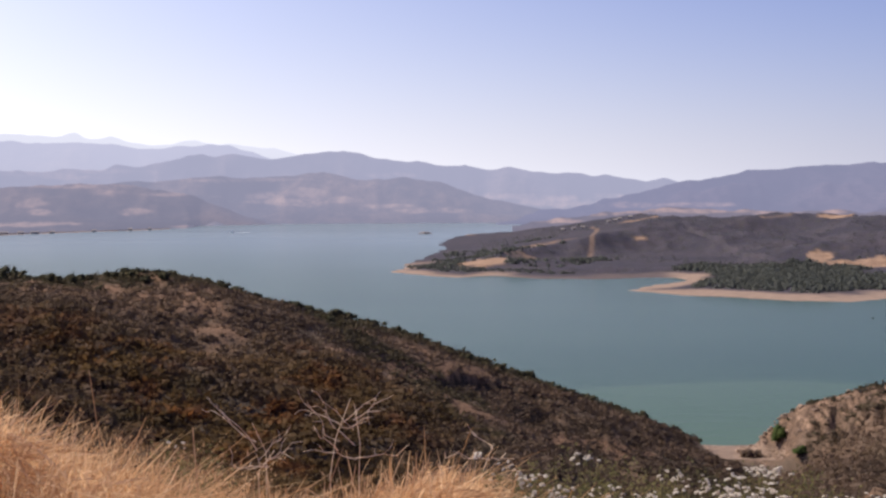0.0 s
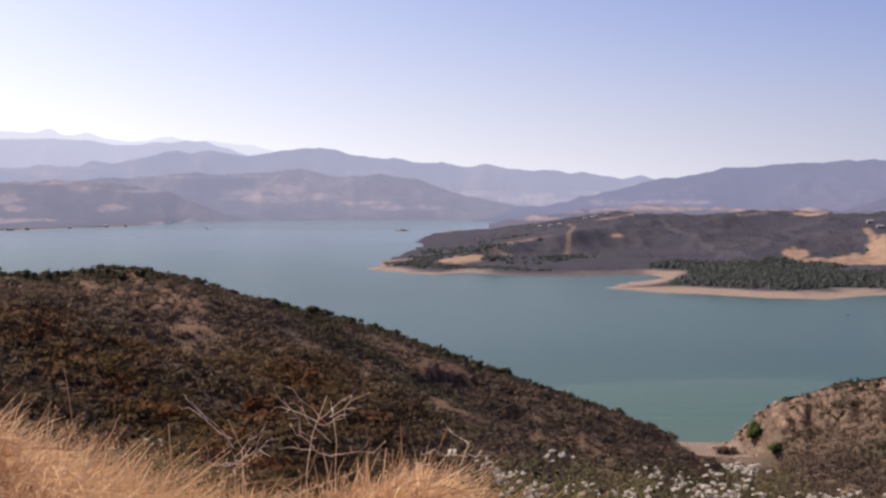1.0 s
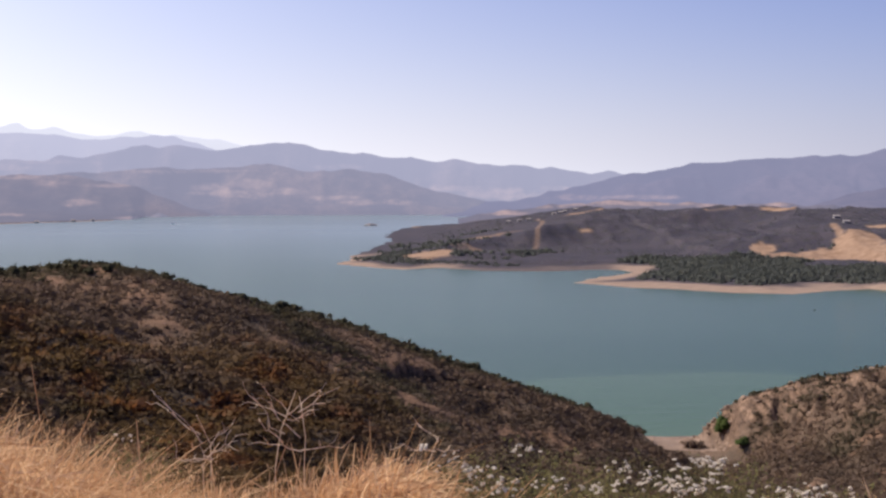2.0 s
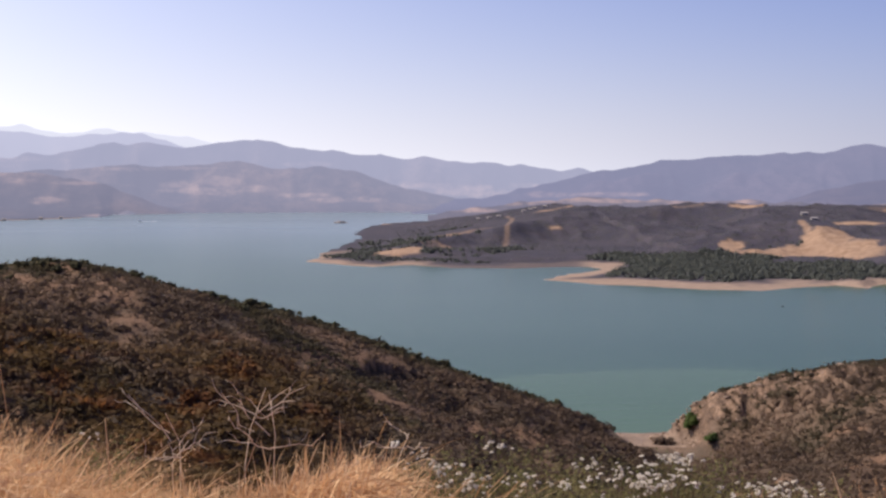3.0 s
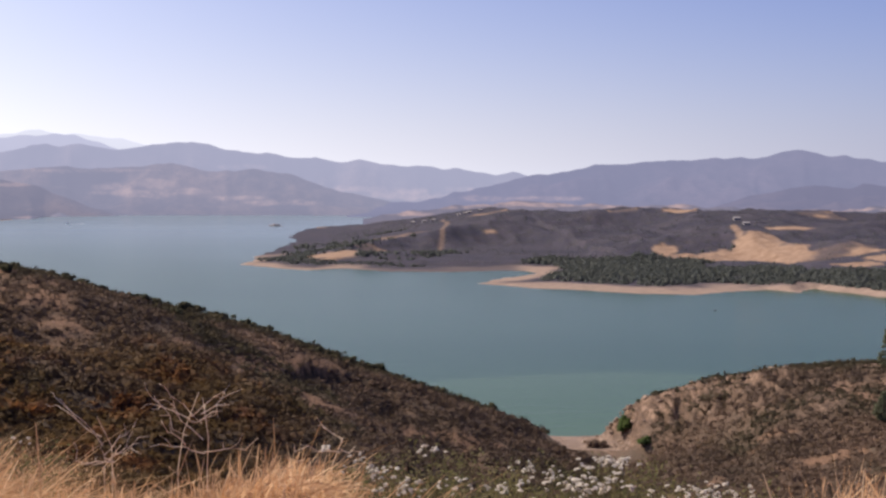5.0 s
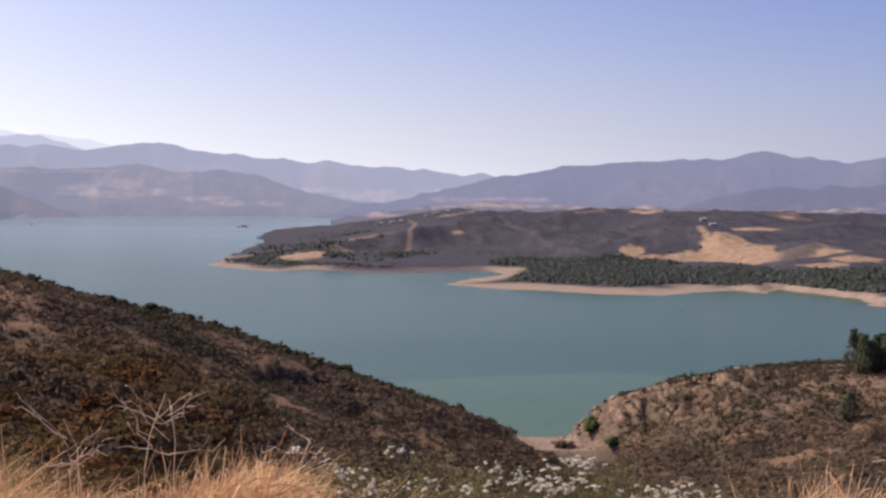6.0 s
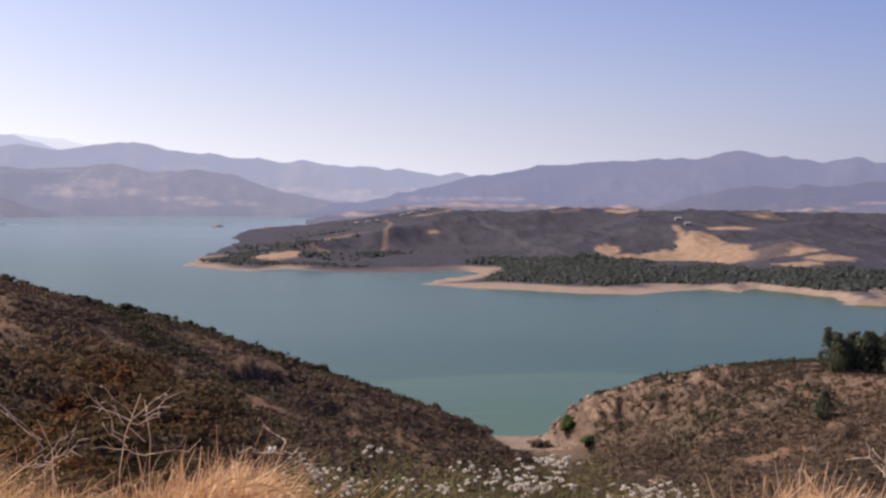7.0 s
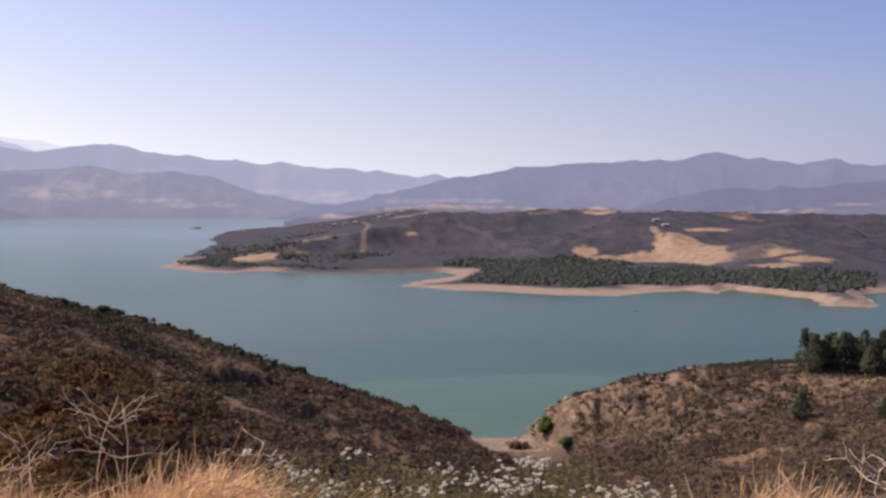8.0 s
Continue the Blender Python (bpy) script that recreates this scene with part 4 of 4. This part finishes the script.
def build_grass_tangle():
    """The fluffy top of the sward: short curled awns and panicles that lie across one another."""
    rng = np.random.default_rng(35)
    az = np.concatenate([rng.uniform(-22, 1.8, 46000), rng.uniform(-5, 1.8, 9000), rng.uniform(18.6, 23.4, 9000)])
    r = rng.uniform(4.7, 6.1, len(az))
    x, y = polar(az, r)
    z = near_height(x, y)
    low = np.interp(az, *SWARD)
    top = EYE + low * r - z
    lump = fbm(x / 0.45, y / 0.45, 3, 166)
    z = z + top * np.clip(0.75 + 0.26 * lump - 0.42 * rng.uniform(0, 1, len(x)) ** 1.6, 0.25, 1.0)
    keep = lump > -0.35 + rng.uniform(-0.3, 0.2, len(x))
    x, y, z, lump = x[keep], y[keep], z[keep], lump[keep]
    n = len(x)
    way = rng.normal(0.0, 1.0, n) + 1.8 * fbm(x / 0.3, y / 0.3, 2, 167)
    rise = rng.normal(0.55, 0.55, n)
    ln, sag = rng.gamma(3.0, 0.036, n) + 0.035, rng.uniform(0.1, 1.0, n)
    w = rng.uniform(0.0007, 0.0021, n)
    ux, uy, uz = np.cos(way) * np.cos(rise), np.sin(way) * np.cos(rise), np.sin(rise)
    rows = []
    for t, fat in ((0, 0.6), (0.4, 1.0), (0.75, 1.3), (1.0, 0.3)):
        c = np.stack([x + ux * ln * t, y + uy * ln * t, z + uz * ln * t - sag * ln * t * t * 0.7], 1)
        off = np.stack([-np.sin(way) * w * fat + 0.4 * w, np.cos(way) * w * fat, w * fat * 0.8], 1)
        rows += [c - off, c + off]
    v = np.stack(rows, 1).reshape(-1, 3)
    f = np.concatenate([np.arange(n)[:, None] * 8 + np.array([[0, 1, 3, 2]]) + 2 * k for k in range(3)])
    ob = mesh_object("dry_grass_awns", v, f, GRASS, None, {"tint": np.repeat(rng.uniform(0.15, 1, n), 8)}, False)
    tagged(ob, "curled pale awns tangled over the dry grass", "grass", kind="stuff")


build_chaparral()
build_ridge_bushes()
build_trees()
build_woods()
build_grass()
build_grass_tangle()


# ------------------------------------------------------------ plants on the brow of the hill
HEADS = []


def head_mesh(seed):
    """A ragged umbel of tiny white blossoms."""
    rng = np.random.default_rng(seed)
    bm = bmesh.new()
    for k in range(16):
        a, q = rng.uniform(0, 6.283), math.sqrt(rng.uniform(0, 1))
        at = Matrix.Translation((0.021 * q * math.cos(a), 0.021 * q * math.sin(a), 0.008 * (1 - q * q) + rng.uniform(-0.003, 0.003)))
        bmesh.ops.create_icosphere(bm, subdivisions=1, radius=rng.uniform(0.0045, 0.0075), matrix=at)
    for v in bm.verts:
        v.co += Vector(rng.normal(0, 0.0009, 3))
    me = bpy.data.meshes.new("flower_head")
    bm.to_mesh(me)
    bm.free()
    me.materials.append(PETAL)
    return me


def buckwheat(az, r, slope, heads, spread, seed, leafy=True):
    """A flowering bush: wiry stems from one root, each with a white head, and narrow leaves."""
    rng = np.random.default_rng(seed)
    x, y = polar(az, r)
    z = float(near_height(np.array([x]), np.array([y]))[0])
    root = new("buckwheat_plant")
    root.location = (x, y, z)
    top = EYE + slope * r - z
    for k in range(heads):
        bm = bmesh.new()
        dx, dy = rng.normal(0, spread, 2)
        dz = top - abs(rng.normal(0, 0.35 * spread + 0.01)) - (0.0 if k == 0 else 0.02)
        tube(bm, [(0, 0, -0.03), (0.3 * dx, 0.3 * dy, 0.45 * dz), (0.8 * dx, 0.8 * dy, 0.85 * dz), (dx, dy, dz)], 0.0028, 0.0014, 4)
        stem = part("stem", bm, STEM, root)
        for j in range(1 if heads == 1 else int(rng.integers(1, 4))):
            ob = new("flower_head", HEADS[(seed + k + j) % len(HEADS)])
            ob.parent = stem
            off = rng.normal(0, 0.016, 3) if j else np.zeros(3)
            ob.location = (dx + off[0], dy + off[1], dz - abs(off[2]))
            ob.rotation_euler = (rng.normal(0, 0.4), rng.normal(0, 0.4), rng.uniform(0, 6))
            g = 0.9 if heads == 1 else rng.uniform(0.28, 0.55)
            ob.scale = (g, g, g * rng.uniform(0.8, 1.2))
    if leafy:
        n = 110
        lx, ly = rng.normal(0, 1.4 * spread + 0.08, (2, n))
        v, who = leaf_cloud(lx, ly, rng.uniform(0.25, 0.86, n) * top, np.full(n, 0.055), np.full(n, 0.09), 24, 0.11, rng)
        mesh_object("foliage", v, np.arange(len(v)).reshape(-1, 3), HERB, root, {"tint": rng.uniform(0, 1, n)[who]}, False)
    return tagged(root, "wild buckwheat bush with small white flower heads" if heads > 1 else "single white flower head on a wiry stem", "flowering plant", "buckwheat on the hilltop")


def dry_shrub(az, r, slope0, slope1, lean, seed, boughs=5):
    """A dead leafless shrub: a crooked stem that forks into bleached twigs."""
    rng = np.random.default_rng(seed)
    x, y = polar(az, r)
    z = float(near_height(np.array([x]), np.array([y]))[0])
    root = new("dead_shrub")
    root.location = (x, y, z)
    ca, sa_ = math.cos(radians(az)), math.sin(radians(az))
    low, top = EYE + slope0 * r - z, EYE + slope1 * r - z

    def crooked(a, b, n, amount):
        out = []
        for k in range(n + 1):
            p = Vector(a).lerp(Vector(b), k / n)
            if 0 < k:
                p += Vector(rng.normal(0, amount, 3))
            out.append(p)
        return out

    def turn(u, v, w):
        return (u * ca + v * sa_, -u * sa_ + v * ca, w)
    bm = bmesh.new()
    stem = crooked(turn(-0.3 * lean, 0, -0.04), turn(lean, 0, top), 7, 0.017)
    tube(bm, stem, 0.0034, 0.0015, 5)
    part("stem", bm, DEADWOOD, root)
    for k in range(boughs):
        t = rng.uniform(0.0, 0.8)
        h = low + (top - low) * t
        p = Vector(turn(-0.3 * lean + 1.3 * lean * h / max(top, 0.1), 0, h))
        side = 1 if k % 2 else -1
        reach = rng.uniform(0.06, 0.17)
        q = p + Vector(turn(side * reach, rng.normal(0, 0.05), reach * rng.uniform(0.05, 1.25)))
        bm = bmesh.new()
        path = crooked(p, q, 4, 0.008)
        tube(bm, path, 0.0024, 0.0013, 5)
        for j in range(3):
            a = path[2 + j % 3]
            b = a + Vector(turn(side * rng.uniform(-0.01, 0.05), rng.normal(0, 0.02), rng.uniform(-0.02, 0.07)))
            tube(bm, crooked(a, b, 2, 0.004), 0.0016, 0.0010, 4)
        part("branch", bm, DEADWOOD, root)
    return tagged(root, "leafless dead shrub with bleached crooked twigs", "dead shrub", "dead shrubs on the hilltop")


def grass_tuft(az, r, slope, count, lean, seed):
    """A loose tuft of tall oat grass that stands out of the sward and sways."""
    rng = np.random.default_rng(seed)
    x, y = polar(az, r)
    z = float(near_height(np.array([x]), np.array([y]))[0])
    top = EYE + (slope - 0.008) * r - z
    ln = top * rng.uniform(0.55, 1.08, count)
    bx, by = rng.normal(0, 0.10, count), rng.normal(0, 0.08, count)
    sx, sy = rng.normal(1.5 * lean, 0.34, count), rng.normal(0, 0.12, count)
    w = rng.uniform(0.0012, 0.0026, count)
    rows, ts = [], (0, 0.3, 0.55, 0.75, 0.9, 1.0)
    for t in ts:
        fat = w * (1.15 - 0.75 * t) * (1 + 2.2 * math.exp(-((t - 0.88) / 0.09) ** 2))
        cx, cy, cz = bx + sx * ln * t ** 1.8, by + sy * ln * t ** 1.8, ln * (t - 0.12 * np.abs(sx) * t * t) - 0.03
        rows += [np.stack([cx - fat, cy, cz], 1), np.stack([cx + fat, cy + 0.4 * fat, cz], 1)]
    v = np.stack(rows, 1).reshape(-1, 3)
    base = np.arange(count)[:, None] * 2 * len(ts)
    f = np.concatenate([base + np.array([[0, 1, 3, 2]]) + 2 * k for k in range(len(ts) - 1)])
    ob = mesh_object("grass_tuft", v, f, GRASS, None, {"tint": np.repeat(rng.uniform(0.2, 1, count), 2 * len(ts))}, False)
    ob.location = (x, y, z)
    return tagged(ob, "tuft of tall golden oat grass with pale seed heads", "grass tuft", "oat grass tufts on the hilltop")


PLANTS = []


def build_brow():
    HEADS.extend(head_mesh(300 + k) for k in range(5))
    rows = [(1.40, 5.6, -0.1675, 1, 0.02), (5.3, 5.8, -0.169, 4, 0.04), (2.9, 5.7, -0.176, 5, 0.05), (3.5, 5.4, -0.187, 6, 0.06), (6.0, 5.4, -0.190, 4, 0.05),
            (4.3, 5.3, -0.194, 5, 0.06), (11.5, 5.5, -0.176, 9, 0.05), (12.2, 5.6, -0.1755, 4, 0.04), (10.2, 5.3, -0.187, 14, 0.07), (11.2, 5.2, -0.189, 12, 0.06),
            (9.0, 5.9, -0.178, 4, 0.05), (15.2, 5.4, -0.192, 9, 0.06), (16.0, 5.6, -0.191, 7, 0.05), (7.6, 5.3, -0.193, 5, 0.06), (-9.8, 6.0, -0.158, 2, 0.03)]
    for k, (az, r, slope, heads, spread) in enumerate(rows):
        PLANTS.append(buckwheat(az, r, slope, heads * 2 if heads > 1 else 1, spread, 400 + k, heads > 1))
    tufts = [(19.2, 5.4, -0.190, 0.25), (19.9, 5.3, -0.180, 0.3), (20.5, 5.2, -0.173, 0.3), (21.0, 5.3, -0.176, 0.28), (21.7, 5.2, -0.184, 0.3), (22.6, 5.4, -0.190, 0.3),
             (-16.4, 5.2, -0.132, 0.1), (-15.0, 5.0, -0.140, 0.2), (-13.6, 5.2, -0.150, 0.2), (-12.2, 5.1, -0.162, 0.25), (-10.4, 5.3, -0.172, 0.3), (-8.4, 5.4, -0.184, 0.35),
             (-6.6, 5.4, -0.188, 0.4), (-4.4, 5.3, -0.194, 0.2), (-1.2, 5.4, -0.176, 0.35), (-0.2, 5.3, -0.170, 0.3), (0.8, 5.4, -0.176, 0.2)]
    for k, (az, r, slope, lean) in enumerate(tufts):
        PLANTS.append(grass_tuft(az, r, slope, 40, lean, 700 + k))
    dry_shrub(-5.0, 6.0, -0.178, -0.137, 0.14, 501, 5)
    dry_shrub(-2.9, 6.0, -0.176, -0.140, -0.06, 502, 6)
    dry_shrub(-6.2, 5.9, -0.182, -0.150, -0.10, 508, 4)
    dry_shrub(-7.6, 5.8, -0.187, -0.162, 0.12, 503, 3)
    dry_shrub(24.3, 5.6, -0.195, -0.178, 0.16, 504, 6)
    dry_shrub(25.6, 5.6, -0.195, -0.174, -0.10, 505, 5)
    dry_shrub(0.3, 5.7, -0.185, -0.165, 0.16, 506, 3)


# ------------------------------------------------------------ on the lake and the far shore
def box(bm, x0, x1, y0, y1, z0, z1):
    m = Matrix.Translation(((x0 + x1) / 2, (y0 + y1) / 2, (z0 + z1) / 2)) @ Matrix.Diagonal((x1 - x0, y1 - y0, z1 - z0, 1))
    bmesh.ops.create_cube(bm, size=1, matrix=m)


def hull(bm, length, beam, deep):
    rings = []
    for t in np.linspace(0, 1, 7):
        w = beam / 2 * (1 - max(0, t - 0.4) ** 2 / 0.36) + 0.02
        rise = 0.35 * deep * t * t
        x = (t - 0.5) * length
        rings.append([bm.verts.new(p) for p in ((x, -w, deep + rise), (x, -0.7 * w, 0.15 * deep), (x, 0, -0.15 * deep + rise * 0.5), (x, 0.7 * w, 0.15 * deep), (x, w, deep + rise))])
    for a, b in zip(rings, rings[1:]):
        for k in range(4):
            bm.faces.new((a[k], a[k + 1], b[k + 1], b[k]))
        bm.faces.new((a[4], a[0], b[0], b[4]))
    bm.faces.new(rings[0][::-1])


def boat(name, label, m, length, mat, wake):
    root = new(name)
    root.matrix_world = m
    bm = bmesh.new()
    hull(bm, length, 0.36 * length, 0.16 * length)
    part("hull", bm, mat, root)
    if wake:
        bm = bmesh.new()
        box(bm, -0.15 * length, 0.15 * length, -0.11 * length, 0.11 * length, 0.14 * length, 0.32 * length)
        part("cabin", bm, HULL, root)
        bm = bmesh.new()
        rows = []
        for k in range(14):
            w = 0.5 + 0.22 * k
            rows.append([bm.verts.new((-0.45 * length - 2.2 * k, s * w * RNG.uniform(0.8, 1.1), 0.10 - 0.005 * k)) for s in (-1, 1)])
        for a, b in zip(rows, rows[1:]):
            bm.faces.new((a[0], a[1], b[1], b[0]))
        part("wake", bm, FOAM, root, "white foaming wake")
    return tagged(root, label, "boat")


def islet():
    bm = bmesh.new()
    bmesh.ops.create_icosphere(bm, subdivisions=3, radius=1)
    for v in bm.verts:
        q = 1 + 0.45 * noise.noise(v.co * 2.3)
        v.co = Vector((v.co.x * 11 * q, v.co.y * 9 * q, max(v.co.z, -0.3) * 3.6 * q))
    me = bpy.data.meshes.new("rock_islet")
    bm.to_mesh(me)
    bm.free()
    me.materials.append(DARKROCK)
    ob = new("rock_islet", me)
    ob.location = (*polar(-0.68, 2737), 0)
    tagged(ob, "small dark rocky islet rising from the lake", "rock")


def cottage(az, r, w, d, h, turn, label, sink=0.3):
    x, y = polar(az, r)
    root = new("house")
    root.matrix_world = pose(x, y, float(height(np.array([x]), np.array([y]))[0]) - sink, 0, 0, turn)
    bm = bmesh.new()
    box(bm, -w / 2, w / 2, -d / 2, d / 2, 0, h)
    part("wall", bm, WALL, root)
    bm = bmesh.new()
    e = 0.4
    a = [bm.verts.new(p) for p in ((-w / 2 - e, -d / 2 - e, h), (w / 2 + e, -d / 2 - e, h), (w / 2 + e, d / 2 + e, h), (-w / 2 - e, d / 2 + e, h), (-w / 2 - e, 0, h + 0.3 * d), (w / 2 + e, 0, h + 0.3 * d))]
    for f in ((0, 1, 5, 4), (2, 3, 4, 5), (0, 4, 3), (1, 2, 5), (3, 2, 1, 0)):
        bm.faces.new([a[k] for k in f])
    part("roof", bm, ROOF, root)
    for k in range(3):
        bm = bmesh.new()
        cx = (k - 1) * w / 3.2
        box(bm, cx - 0.6, cx + 0.6, -d / 2 - 0.05, -d / 2 + 0.05, 0.9, min(2.2, h - 0.3))
        part("window", bm, BARK, root)
    return tagged(root, label, "house", "houses by the lake")


def build_beach_rocks():
    meshes = []
    for k in range(6):
        bm = bmesh.new()
        bmesh.ops.create_icosphere(bm, subdivisions=1, radius=1)
        for v in bm.verts:
            v.co *= 1 + 0.5 * noise.noise(v.co * 1.4 + Vector((k * 3.1, 0, 0)))
            v.co.z *= 0.65
        me = bpy.data.meshes.new("boulder")
        bm.to_mesh(me)
        bm.free()
        me.materials.append(STONE)
        meshes.append(me)
    rng = np.random.default_rng(61)
    for k in range(290):
        if k < 170:
            x, y = polar(rng.uniform(11.1, 12.9), rng.uniform(433, 449))
        else:
            az = rng.uniform(12.4, 18.5)
            x, y = polar(az, np.interp(az, [q[0] for q in SPUR_EAST], [q[1] for q in SPUR_EAST]) - rng.uniform(1.5, 28))
        ob = new("boulder", meshes[k % 6])
        g = rng.gamma(2.0, 0.16) + 0.2
        ob.matrix_world = pose(x, y, float(height(np.array([x]), np.array([y]))[0]) + 0.15 * g, 0, 0, rng.uniform(0, 360)) @ Matrix.Diagonal((g * rng.uniform(0.8, 1.3), g, g, 1))
        tagged(ob, "pale weathered boulder below the rocky bluff", "rock", "boulders by the beach")


build_brow()
islet()
BOAT = boat("motorboat", "white motorboat trailing a foaming wake", pose(*polar(-7.87, 2896), 0, 0, 0, 180), 8.0, HULL, True)
boat("rowing_boat", "small dark boat lying still on the lake", pose(*polar(15.76, 930), 0, 0, 0, 8), 1.7, BARK, False)
for az, r, w in ((-16.1, 2905, 26), (-15.5, 2915, 16), (-15.0, 2920, 22), (-14.4, 2950, 14), (-12.9, 3040, 12), (-11.6, 3110, 12), (-10.9, 3150, 10)):
    cottage(az, r, 0.65 * w, 7, 3, -az + RNG.uniform(-8, 8), "pale low lakeside building with a pitched roof")
for az, r in ((16.85, 1765), (16.5, 1790)):
    cottage(az, r, 7, 5, 2.6, -az + 20, "small white house on the brushy peninsula")
for az, r in ((4.5, 2070), (4.9, 2110), (5.25, 2090), (6.2, 2130), (6.45, 2120), (6.6, 2150), (7.0, 2140)):
    cottage(az, r, 5.5, 4, 2.4, -az + RNG.uniform(-25, 25), "pale house among scrub on the peninsula crest")
build_beach_rocks()


# ------------------------------------------------------------ what moves
def motions():
    x0, y0 = polar(-7.87, 2896)
    walk(BOAT, [(t, pose(x0 - 3.7 * t, y0 + 0.3 * t, 0, 0, 0, 175)) for t in (0.0, 2.0, 4.0, 6.0, 8.0)])
    for k, ob in enumerate(PLANTS):
        x, y, z = ob.location
        walk(ob, [(0.5 * j, pose(x, y, z, 0.25 * math.sin(2.9 * j + k), 0.5 * math.sin(2.3 * j + 1.7 * k), 0)) for j in range(17)])


motions()
